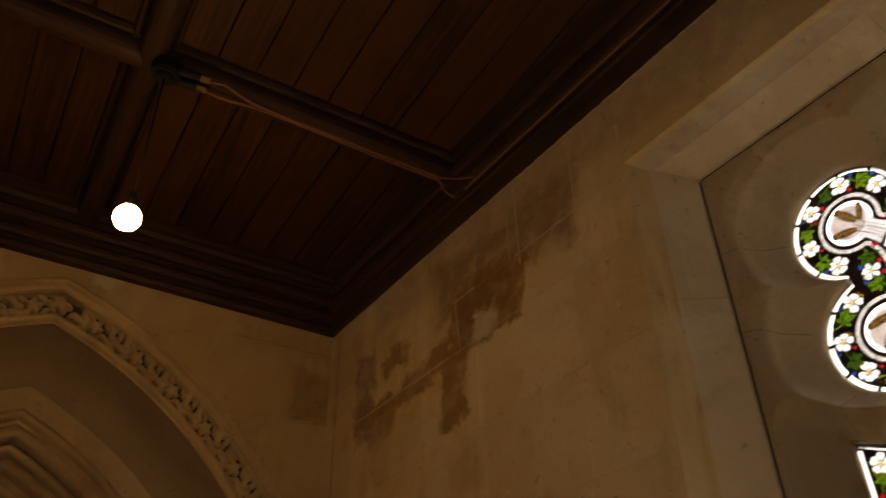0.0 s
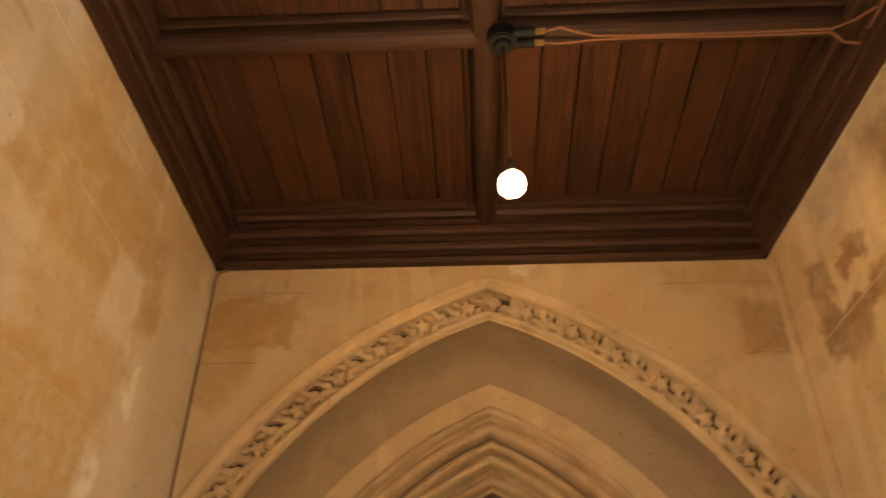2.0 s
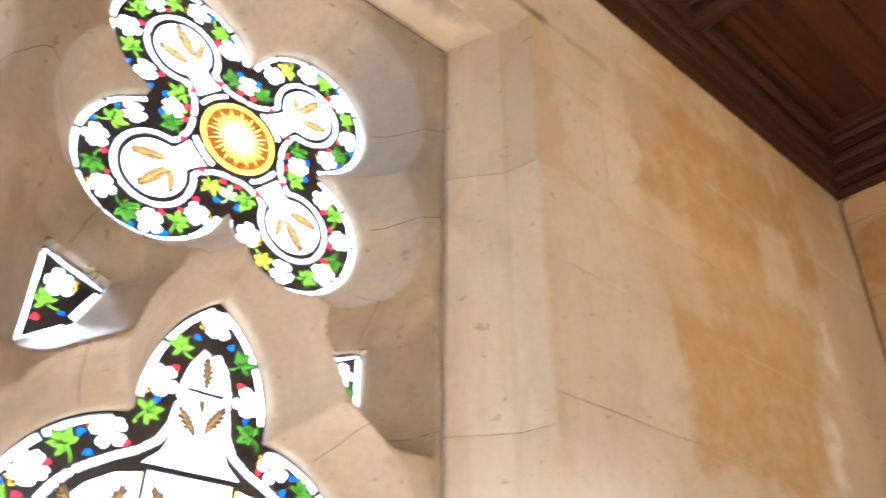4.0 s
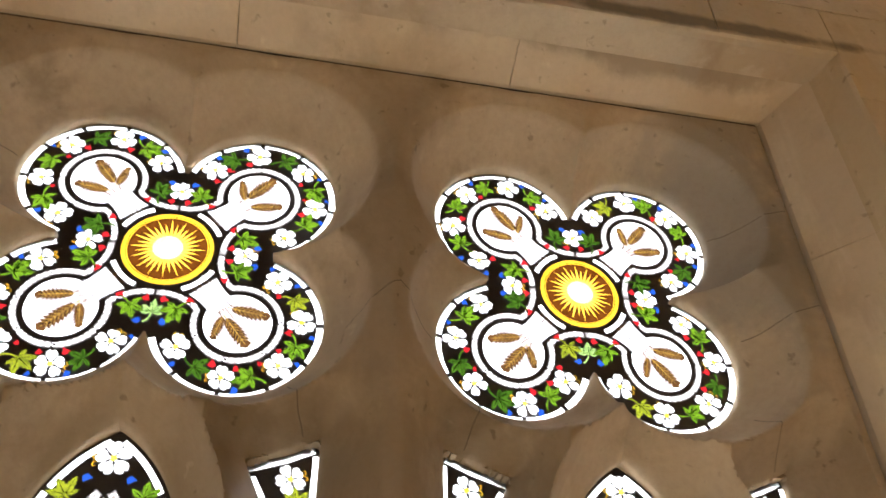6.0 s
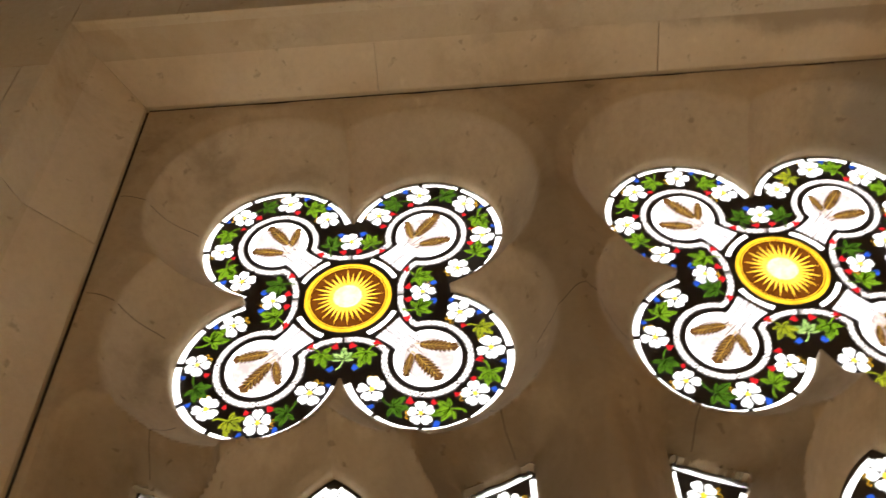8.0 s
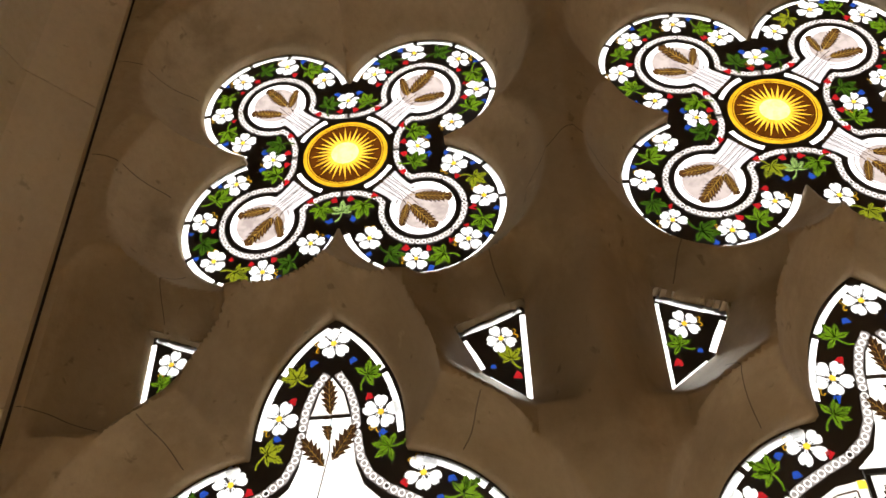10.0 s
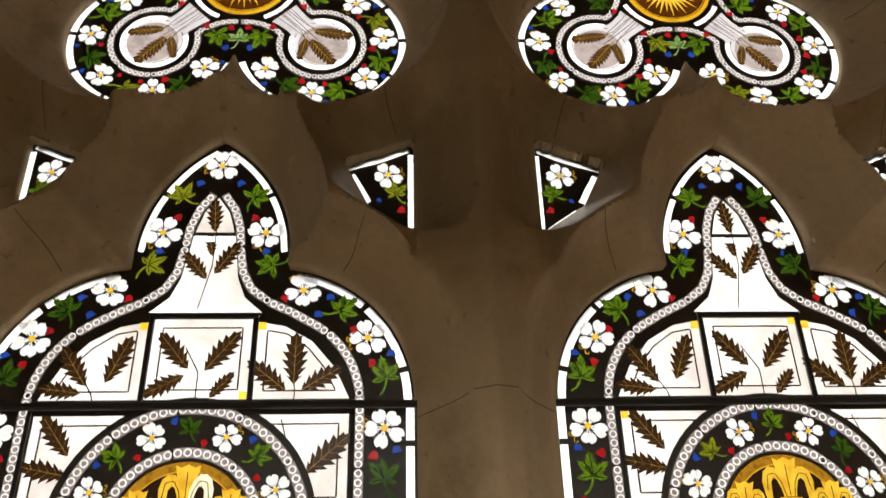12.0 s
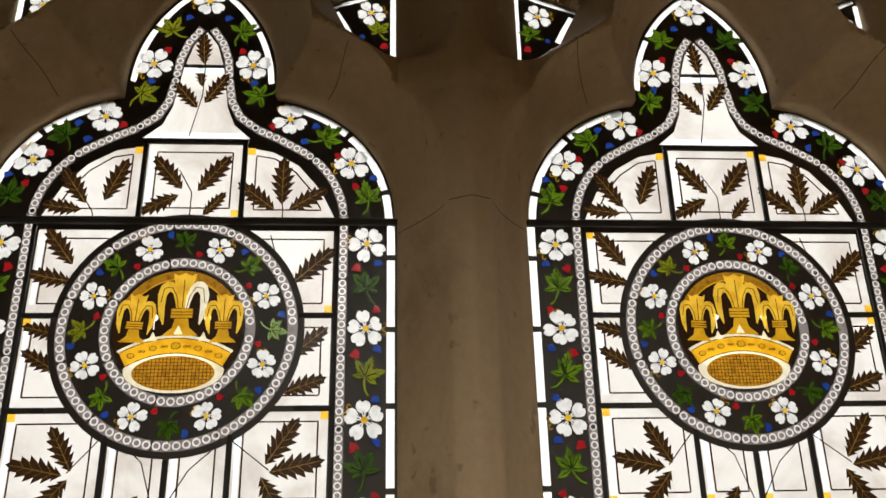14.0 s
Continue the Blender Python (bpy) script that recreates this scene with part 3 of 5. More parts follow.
def ceiling():
    """Boarded ceiling of dark wood in square panels between moulded ribs, with a cornice all round."""
    bm = bmesh.new()
    # backing, then boards with open joints
    box(bm, XW - 0.45, XE + 0.95, YS - 0.3, YN + 0.3, 3.665, 3.72)
    x, n, w = XW + 0.02, 20, (XE - XW - 0.04) / 17
    ys = [YS, -1.26, -0.33, 0.6, 1.525, YN]
    rnd = random.Random(5)
    boards = part("ceiling", bm, M_PLANK)
    tagged(boards, "dark stained boarded ceiling divided by moulded wooden ribs", "ceiling", kind="structure")
    for i in range(n):
        for k in range(len(ys) - 1):
            dz = rnd.uniform(-0.002, 0.002)
            b = boxed(x + i * w + 0.0013, x + (i + 1) * w - 0.0013, ys[k] + 0.003, ys[k + 1] - 0.003, 3.632 + dz, 3.664, 0.003)
            part("board", b, M_PLANK, boards)

    def rib(name, profile, along, a, b, at, mat):
        # profile: (sideways, z); along: axis of the rib
        m = len(profile)
        verts = []
        for e in (a, b):
            verts += [((e, at + s, z) if along == 0 else (at + s, e, z)) for s, z in profile]
        faces = [(i, i + 1, m + i + 1, m + i) for i in range(m - 1)] + [tuple(range(m)), tuple(range(2 * m - 1, m - 1, -1))]
        bm2 = bmesh.new()
        vs = [bm2.verts.new(v) for v in verts]
        for f in faces:
            bm2.faces.new([vs[i] for i in f])
        bmesh.ops.recalc_face_normals(bm2, faces=bm2.faces)
        return part(name, bm2, mat, ribs)

    ribs = empty("ceiling_ribs", "dark moulded wooden ribs crossing under the boards", "ceiling rib", "structure")
    half = [(0.067, 3.640), (0.066, 3.618), (0.061, 3.607), (0.053, 3.604), (0.047, 3.609), (0.045, 3.622), (0.041, 3.622), (0.040, 3.590), (0.036, 3.576), (0.027, 3.565), (0.014, 3.558), (0, 3.556)]
    prof = [(-s, z) for s, z in half] + half[-2::-1]
    for y in ys[1:-1]:
        rib("rib", prof, 0, XW + 0.03, XE + (YN - y) * 0.067 - 0.03, y, M_BEAM_X)
    prof2 = [(s, z - 0.002) for s, z in prof]
    rib("rib", prof2, 1, YS, YN, MID, M_BEAM_Y)
    corn = [(0, ZC), (0.026, ZC), (0.028, 3.475), (0.034, 3.480), (0.034, 3.500), (0.044, 3.500), (0.054, 3.510), (0.058, 3.526), (0.052, 3.545), (0.052, 3.566), (0.064, 3.562), (0.076, 3.568), (0.082, 3.582), (0.076, 3.598), (0.076, 3.614), (0.104, 3.608), (0.110, 3.64), (0, 3.64)]
    corn_n = [(0, ZC), (0.030, ZC), (0.036, 3.438), (0.030, 3.450), (0.030, 3.466), (0.050, 3.462), (0.060, 3.472), (0.062, 3.486), (0.054, 3.498), (0.054, 3.520), (0.078, 3.514), (0.090, 3.524), (0.092, 3.540), (0.082, 3.554), (0.082, 3.578), (0.108, 3.572), (0.120, 3.584), (0.120, 3.602), (0.134, 3.606), (0.136, 3.64), (0, 3.64)]
    rib("cornice", [(s, z) for s, z in corn], 1, YS, YN, XW, M_BEAM_Y)
    rib("cornice", [(-s, z) for s, z in corn], 1, YS - 0.1, YN, XE, M_BEAM_Y).matrix_basis = SKEW
    rib("cornice", [(-s, z) for s, z in corn_n], 0, XW, XE, YN, M_BEAM_X)
    rib("cornice", [(s, z) for s, z in corn_n], 0, XW, XE + 0.4, YS, M_BEAM_X)


# ---- window tracery ----
def sd_circle(u, z, cu, cz, r):
    return np.hypot(u - cu, z - cz) - r


def sd_box(u, z, u0, u1, z0, z1):
    du, dz = np.maximum(u0 - u, u - u1), np.maximum(z0 - z, z - z1)
    return np.hypot(np.maximum(du, 0), np.maximum(dz, 0)) + np.minimum(np.maximum(du, dz), 0)


QZ, QA, QR = 2.752, 0.138, 0.142            # quatrefoil: centre height, foil offset and radius
LH, SHZ = 0.293, 1.995                      # light: half width, springing
QC, LC = (-0.373, 0.375), (-0.3735, 0.3965)   # where the quatrefoils and the lights stand


def sd_quatrefoil(u, z):
    d = sd_circle(u, z, 0, QZ, 0.168)
    for a in (-QA, QA):
        for b in (-QA, QA):
            d = np.minimum(d, sd_circle(u, z, a, QZ + b, QR))
    return d


def sd_light(u, z):
    d = sd_box(u, z, -LH, LH, SILL + 0.05, SHZ)
    for a in (-0.09, 0.09):
        d = np.minimum(d, np.maximum(sd_circle(u, z, a, SHZ, 0.2), SHZ - z))
    d = np.minimum(d, sd_box(u, z, -0.112, 0.112, SHZ - 0.1, 2.215))
    tip = np.maximum(sd_circle(u, z, -0.117, 2.215, 0.229), sd_circle(u, z, 0.117, 2.215, 0.229))
    return np.minimum(d, np.maximum(tip, 2.205 - z))


SPANDREL = [(0.182, 2.374), (0.243, 2.391), (0.291, 2.414), (0.291, 2.245), (0.223, 2.292)]


def sd_polygon(u, z, pts):
    d, inside = np.full(u.shape, 9.0), np.ones(u.shape, bool)
    for (a, b), (c, e) in zip(pts, pts[1:] + pts[:1]):
        t = np.clip(((u - a) * (c - a) + (z - b) * (e - b)) / ((c - a) ** 2 + (e - b) ** 2), 0, 1)
        d = np.minimum(d, np.hypot(u - a - t * (c - a), z - b - t * (e - b)))
        inside &= ((c - a) * (z - b) - (e - b) * (u - a)) <= 0
    return np.where(inside, -d, d)


def fields(y, z):
    """Distances to the large openings, and to the spandrels."""
    d, p = np.full(y.shape, 9.0), np.full(y.shape, 9.0)
    for cq, cl in zip(QC, LC):
        u = y - cl
        d = np.minimum(d, np.minimum(sd_quatrefoil(y - cq, z), sd_light(u, z)))
        for s in (-1, 1):
            p = np.minimum(p, sd_polygon(s * u, z, SPANDREL))
    return d, p


def sd_openings(y, z):
    return np.minimum(*fields(y, z))


def depth_at(y, z):
    """How far the tracery stands in front of the glass."""
    d, p = fields(y, z)
    for cl in LC:
        u = np.abs(y - cl)
        under = -((z - 2.366) * 0.100 + (u - 0.191) * 0.114) / 0.1517
        p = np.where((u < 0.385) & (p > 0), p * (1 + 0.35 * np.clip(under / 0.03, 0, 1)), p)
    border = np.minimum(TRY - np.abs(y), TRZ - z)
    full = np.where((d > 0.004) & (p > 0.004), np.clip(0.09 - (border - 0.012) * 4.5, 0, 0.09), 0)
    pocket = 0.018 + 0.137 * np.clip(np.maximum(p, full) / 0.084, 0, 1)
    depth = soft_min(face_depth(np.maximum(np.maximum(d, 0), full)), pocket)
    # the middle mullion: two splays that meet in an arris, fading under the head
    m = np.abs(y - MULLION)
    splay = np.where(m < 0.092, 0.157 - 0.55 * m, 0.1064 + 0.9 * (m - 0.092))
    fade = np.clip((2.99 - z) / 0.2, 0, 1)
    return np.maximum(soft_min(depth, splay * fade + 0.2 * (1 - fade)), 0.018)


def soft_min(a, b, k=0.012):
    """The lesser of two heights, with the crease between them rounded off."""
    h = np.clip(0.5 + 0.5 * (b - a) / k, 0, 1)
    return b * (1 - h) + a * h - k * h * (1 - h)


def face_depth(d):
    """How far the stone stands in front of the glass, by the distance from an opening."""
    rim = 0.018 + 0.014 * np.clip(d / RIMW, 0, 1)
    k = np.clip((d - RIMW) / (STEP - RIMW), 0, 1)
    cove = 0.032 + 0.101 * (0.55 * k + 0.45 * (1 - np.sqrt(1 - (0.96 * k) ** 2)) / (1 - math.sqrt(1 - 0.96 ** 2)))
    outer = 0.133 + 0.022 * np.clip((d - STEP) / 0.030, 0, 1)
    return np.where(d < RIMW, rim, np.where(d < STEP, cove, outer))


RIMW = 0.009                                # narrow inner chamfer
STEP = 0.064                                # width of the hollow round an opening
MULLION = 0.010                             # its arris
GX = -0.80                                  # plane of the glass


def tracery_mesh(cell=0.0045):
    ny, nz = int(2 * TRY / cell), int((TRZ - SILL) / cell)
    y, z = np.meshgrid(np.linspace(-TRY, TRY, ny + 1), np.linspace(SILL, TRZ, nz + 1), indexing="ij")
    for target in (0.0, RIMW, STEP):
        for _ in range(3):
            e = 1e-4
            field = sd_openings if target == 0 else (lambda a, b: fields(a, b)[0])
            d = field(y, z) - target
            gy, gz = (field(y + e, z) - target - d) / e, (field(y, z + e) - target - d) / e
            g = np.maximum(gy ** 2 + gz ** 2, 0.1)
            near = np.abs(d) < cell * (0.52 if target != RIMW else 0.3)
            near &= (target == 0) | (fields(y, z)[1] > 0.04)
            near[0, :] = near[-1, :] = near[:, 0] = near[:, -1] = False
            y, z = np.where(near, y - d * gy / g, y), np.where(near, z - d * gz / g, z)
    # pull in the corners that are left hanging over an opening
    for _ in range(4):
        d = sd_openings(y, z)
        solid = d > 1e-3
        near = np.zeros(d.shape, bool)
        near[:-1, :] |= solid[1:, :]
        near[1:, :] |= solid[:-1, :]
        near[:, :-1] |= solid[:, 1:]
        near[:, 1:] |= solid[:, :-1]
        near[:-1, :-1] |= solid[1:, 1:]
        near[1:, 1:] |= solid[:-1, :-1]
        near[:-1, 1:] |= solid[1:, :-1]
        near[1:, :-1] |= solid[:-1, 1:]
        near &= (d < 0) & (d > -0.9 * cell)
        e = 1e-4
        gy, gz = (sd_openings(y + e, z) - d) / e, (sd_openings(y, z + e) - d) / e
        g = np.maximum(gy ** 2 + gz ** 2, 0.1)
        y, z = np.where(near, y - d * gy / g, y), np.where(near, z - d * gz / g, z)
    d = sd_openings(y, z)
    x = GX + depth_at(y, z)
    verts = np.stack([x, y, z], -1).reshape(-1, 3)
    idx = np.arange((ny + 1) * (nz + 1)).reshape(ny + 1, nz + 1)
    quads = np.stack([idx[:-1, :-1], idx[1:, :-1], idx[1:, 1:], idx[:-1, 1:]], -1).reshape(-1, 4)
    solid = (d.reshape(-1)[quads] > -6e-4).all(1) & (d.reshape(-1)[quads].max(1) > 1e-3)
    quads = quads[solid]
    # reveals behind the edge of every opening
    edges = {}
    for q in quads.tolist():
        for a, b in zip(q, q[1:] + q[:1]):
            if (b, a) in edges:
                del edges[(b, a)]
            else:
                edges[(a, b)] = True
    extra, faces, base, back = [], quads.tolist(), len(verts), {}
    for a, b in edges:
        for v in (a, b):
            if v not in back:
                back[v] = base + len(extra)
                extra.append((GX - 0.014, verts[v][1], verts[v][2]))
        faces.append([b, a, back[a], back[b]])
    me = bpy.data.meshes.new("tracery")
    me.from_pydata(np.vstack([verts, np.array(extra)]).tolist(), [], faces)
    me.materials.append(M_TRACERY_DIM)
    me.shade_smooth()
    me.set_sharp_from_angle(angle=radians(40))
    return me


floor_and_shell()
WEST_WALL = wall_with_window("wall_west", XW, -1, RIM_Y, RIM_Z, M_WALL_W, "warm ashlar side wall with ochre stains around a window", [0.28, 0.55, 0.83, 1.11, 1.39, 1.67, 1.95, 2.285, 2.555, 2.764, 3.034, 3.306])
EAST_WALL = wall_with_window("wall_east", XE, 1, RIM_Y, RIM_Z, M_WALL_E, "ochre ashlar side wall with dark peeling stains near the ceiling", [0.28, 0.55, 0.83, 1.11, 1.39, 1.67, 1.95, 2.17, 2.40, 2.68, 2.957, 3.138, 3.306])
wall_lines(WEST_WALL, EAST_WALL)
north_wall()
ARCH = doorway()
leaf_carving(ARCH)
ceiling()
EAST_WALL.matrix_basis = SKEW
RIM = [(XW, RIM_Y, RIM_Z), (XW - 0.006, RIM_Y - 0.004, RIM_Z - 0.002), (-0.540, 0.837, 3.172), (-0.548, 0.832, 3.169), (-0.64, TRY + 0.006, TRZ + 0.005), (-0.86, TRY + 0.006, TRZ + 0.005)]
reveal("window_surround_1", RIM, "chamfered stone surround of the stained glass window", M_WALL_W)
reveal("window_surround_2", [(XE + XW - x, a, b) for x, a, b in RIM], "chamfered stone surround of the facing window, its daylight put into paler colour", M_WALL_E).matrix_basis = SKEW
WINDOW = empty("window_1", "two-light stained glass window in stone tracery with quatrefoils and crowned roundels", "window", "structure")
part("tracery", tracery_mesh(), M_TRACERY_DIM, WINDOW, "grey-brown carved stone tracery")


def mortar_joint(y0, z0, y1, z1, width=0.0017):
    """A thin dark joint that follows the carved face between two points of the window."""
    n = max(3, int(math.hypot(y1 - y0, z1 - z0) / 0.004))
    t = np.linspace(0, 1, n)
    ys, zs = y0 + (y1 - y0) * t, z0 + (z1 - z0) * t
    ys, zs = ys + 0.0012 * np.sin(t * 9 + z0 * 40), zs + 0.0012 * np.cos(t * 11 + y0 * 30)
    ny, nz = -(z1 - z0), y1 - y0
    k = width / 2 / math.hypot(ny, nz)
    verts = []
    for s in (-1, 1):
        a, b = ys + s * k * ny, zs + s * k * nz
        verts += [(GX + x + 0.0007, u, v) for x, u, v in zip(depth_at(a, b), a, b)]
    faces = [(i, i + 1, n + i + 1, n + i) for i in range(n - 1)]
    part("mortar_joint", mesh_of("mortar_joint", verts, faces, M_JOINT), M_JOINT, WINDOW)


mortar_joint(-0.082, 1.972, 0.098, 1.976)
mortar_joint(-0.082, 1.45, 0.098, 1.452)
mortar_joint(-0.062, 2.585, 0.014, 2.632)
mortar_joint(0.014, 2.632, 0.085, 2.60)
for c in LC:
    for s in (-1, 1):
        mortar_joint(c + s * 0.192, 2.176, c + s * 0.238, 2.238)
        mortar_joint(c + s * 0.233, 2.484, c + s * 0.262, 2.408)
for s in (-1, 1):
    mortar_joint(s * 0.662, 2.655, s * 0.752, 2.668)
    mortar_joint(s * 0.657, 2.90, s * 0.752, 2.885)
    mortar_joint(s * 0.672, 2.225, s * 0.752, 2.232)


def open_joint(out_y, out_z):
    """The dark open joint between the tracery and its surround."""
    x0, x1 = TW - 0.03, TW - 0.004
    bm = boxed(x0, x1, -out_y, out_y, out_z, out_z + 0.0055)
    box(bm, x0, x1, -out_y - 0.0055, -out_y, SILL, out_z)
    part("open_joint", bm, M_DARKGAP, WINDOW)


open_joint(TRY + 0.0003, TRZ + 0.0003)
tagged(part("wall_beyond", boxed(XW - 0.6, XE + 0.6, 7.1, 7.4, 0, 5.0), M_WALL_N), "dim stone wall of the church beyond the doorway", "wall", kind="structure")
tagged(part("wall_beyond_west", boxed(XW - 0.9, XW - 0.6, YN + 0.26, 7.4, 0, 5.0), M_WALL_N), "dim stone side wall beyond the doorway", "wall", kind="structure")
tagged(part("wall_beyond_east", boxed(XE + 0.6, XE + 0.9, YN + 0.26, 7.4, 0, 5.0), M_WALL_N), "dim stone side wall beyond the doorway", "wall", kind="structure")
tagged(part("ceiling_beyond", boxed(XW - 0.9, XE + 0.9, YN + 0.26, 5.6, 5.0, 5.2), M_PLANK), "dark ceiling of the church beyond", "ceiling", kind="structure")


# ---- stained glass ----
G_WHITE = stained("white_glass", (0.90, 0.91, 0.92), (0.72, 0.70, 0.68), 0.35)
G_PANE = stained("clear_quarry", (0.68, 0.665, 0.655), (0.40, 0.335, 0.30), 0.7, 8)
G_PINK = stained("pink_wash", (0.23, 0.195, 0.186), (0.13, 0.105, 0.10), 0.7, 45)
G_NECK = stained("neck_white", (0.42, 0.40, 0.42), (0.27, 0.245, 0.255), 0.6, 26)
G_BAND = stained("beaded_ground", (0.17, 0.152, 0.148), (0.09, 0.078, 0.076), 0.6, 60)
G_BEAD = stained("bead_white", (0.58, 0.555, 0.55), (0.36, 0.33, 0.325), 0.6, 80)
G_PETAL = stained("petal_white", (0.62, 0.62, 0.625), (0.40, 0.39, 0.39), 0.6, 90)
G_GOLD = stained("silver_stain_gold", (0.44, 0.24, 0.014), (0.26, 0.11, 0.005), 0.6, 40)
G_YELLOW = stained("silver_stain_yellow", (0.54, 0.34, 0.035), (0.36, 0.17, 0.010), 0.7, 45)
G_UMBER = stained("sun_umber", (0.040, 0.013, 0.002), (0.018, 0.006, 0.001), 0.6, 60)
G_CORE = stained("sun_core", (0.72, 0.58, 0.22), (0.60, 0.40, 0.08), 0.6, 60)
G_BROWN = stained("brown_enamel", (0.016, 0.007, 0.003), (0.006, 0.003, 0.002), 0.6, 40)
G_EAR = stained("wheat_brown", (0.036, 0.016, 0.005), (0.009, 0.005, 0.003), 0.8, 130)
G_SILVER = stained("crown_white", (0.62, 0.58, 0.46), (0.45, 0.36, 0.2), 0.6, 60)
G_BASE = stained("crown_lining", (0.24, 0.115, 0.010), (0.09, 0.035, 0.004), 0.7, 120)
G_VEIN = stained("gold_vein", (0.17, 0.10, 0.02), (0.05, 0.03, 0.01), 0.7, 90)
G_GREEN = stained("leaf_green", (0.064, 0.118, 0.006), (0.016, 0.036, 0.003), 0.8, 70)
G_DEEP = stained("leaf_deep_green", (0.022, 0.052, 0.004), (0.007, 0.019, 0.002), 0.8, 60)
G_LIME = stained("leaf_yellow_green", (0.125, 0.135, 0.008), (0.05, 0.06, 0.006), 0.75, 60)
G_SAGE = stained("leaf_pale_green", (0.16, 0.23, 0.07), (0.06, 0.11, 0.03), 0.7, 60)
G_RED = stained("ruby", (0.22, 0.007, 0.009), (0.1, 0.003, 0.004), 0.5)
G_BLUE = stained("cobalt", (0.008, 0.032, 0.18), (0.004, 0.014, 0.08), 0.5)
G_SKYB = stained("pale_blue", (0.62, 0.76, 0.90), (0.5, 0.62, 0.8), 0.5)
LAYER = 0.0012


def flat(name, shapes, materials):
    """A mesh in the window's plane: shapes of (points, layer, slot); the window looks along +x, u runs along +y."""
    verts, faces, slots = [], [], []
    for pts, layer, slot in shapes:
        base = len(verts)
        verts += [(layer * LAYER, u, z) for u, z in pts]
        faces.append(tuple(range(base, base + len(pts))))
        slots.append(slot)
    me = bpy.data.meshes.new(name)
    me.from_pydata(verts, [], faces)
    for m in materials:
        me.materials.append(m)
    me.polygons.foreach_set("material_index", slots)
    me.update()
    return me


def disc(cu, cz, r, n=24, squash=1.0):
    return [(cu + r * math.cos(a), cz + r * squash * math.sin(a)) for a in np.linspace(0, math.tau, n, endpoint=False)]


def arc(cu, cz, r, a0, a1, n=24):
    return [(cu + r * math.cos(a), cz + r * math.sin(a)) for a in np.radians(np.linspace(a0, a1, n))]


def resampled(path, step):
    p = np.array(path, float)
    s = np.concatenate([[0], np.cumsum(np.hypot(*np.diff(p, axis=0).T))])
    n = max(2, int(round(s[-1] / step)) + 1)
    t = np.linspace(0, s[-1], n)
    return np.stack([np.interp(t, s, p[:, 0]), np.interp(t, s, p[:, 1])], 1), s[-1]


def normals(p):
    d = np.gradient(p, axis=0)
    d /= np.maximum(np.hypot(d[:, 0], d[:, 1]), 1e-9)[:, None]
    return np.stack([-d[:, 1], d[:, 0]], 1)


def ribbons(path, width, length, gap, layer, slot):
    """Strips of glass along a path, cut into pieces with the lead's gap between them."""
    p, total = resampled(path, 0.004)
    n = normals(p)
    count = max(1, int(round(total / length)))
    per = len(p) / count
    g = max(1, int(round(gap / 0.004)))
    out = []
    for k in range(count):
        a, b = int(round(k * per)), int(round((k + 1) * per)) - g
        if b - a < 1:
            continue
        q, m = p[a:b + 1], n[a:b + 1]
        out.append(([*map(tuple, q + m * width / 2), *map(tuple, (q - m * width / 2)[::-1])], layer, slot))
    return out


def beads(path, r, layer, slot):
    p, _ = resampled(path, r * 2.25)
    out = []
    for u, z in p[1:-1]:
        outer, inner = disc(u, z, r, 10), disc(u, z, r * 0.62, 10)
        for i in range(10):
            j = (i + 1) % 10
            out.append(([outer[i], outer[j], inner[j], inner[i]], layer, slot))
    return out


def beaded(name, path, width=0.0112, length=0.07):
    return flat(name, ribbons(path, width, length, 0.008, 1, 0) + beads(path, width * 0.42, 1.6, 1), [G_BAND, G_BEAD])


def rotated(pts, deg, du=0.0, dz=0.0, s=1.0):
    c, n = math.cos(radians(deg)) * s, math.sin(radians(deg)) * s
    return [(du + u * c - z * n, dz + u * n + z * c) for u, z in pts]


def flower_mesh(seed):
    """Five parted petals with uneven tips, a ring of stamens and a curling tendril."""
    rnd = random.Random(seed)
    shapes = []
    for k in range(5):
        w, ln = rnd.uniform(0.98, 1.2), rnd.uniform(0.88, 1.08)
        petal = [(-0.0012, 0.0040), (0.0012, 0.0040), (0.0040 * w, 0.0078), (0.0074 * w, 0.0125 * ln), (0.0082 * w, 0.0170 * ln), (0.0060 * w, 0.0205 * ln), (0.0030, 0.0222 * ln), (0.0004, 0.0200 * ln), (-0.0030, 0.0228 * ln), (-0.0064 * w, 0.0204 * ln), (-0.0081 * w, 0.0168 * ln), (-0.0072 * w, 0.0122 * ln), (-0.0040 * w, 0.0078)]
        turn = 72 * k + rnd.uniform(-7, 7)
        shapes.append((rotated(petal, turn), 2 + 0.1 * k, 0))
        for s in (-0.0022, 0.0, 0.0022):
            shapes.append((rotated([(s - 0.0004, 0.0052), (s + 0.0004, 0.0052), (s * 1.5 + 0.0006, 0.0084), (s * 1.5 - 0.0006, 0.0084)], turn), 2.8, 2))
    shapes.append((disc(0, 0, 0.0040, 12), 3.0, 1))
    away = rnd.uniform(0, 360)
    curl = [(0, 0.019), (0.003, 0.0245), (0.0065, 0.0255), (0.0085, 0.0225), (0.0065, 0.0205)]
    for k in (0, 1):
        shapes += ribbons(rotated([(u * (1 - 2 * k), z) for u, z in curl], away), 0.0011, 9, 0, 1.5, 3)
    return flat("flower", shapes, [G_PETAL, G_YELLOW, G_BROWN, G_GOLD])


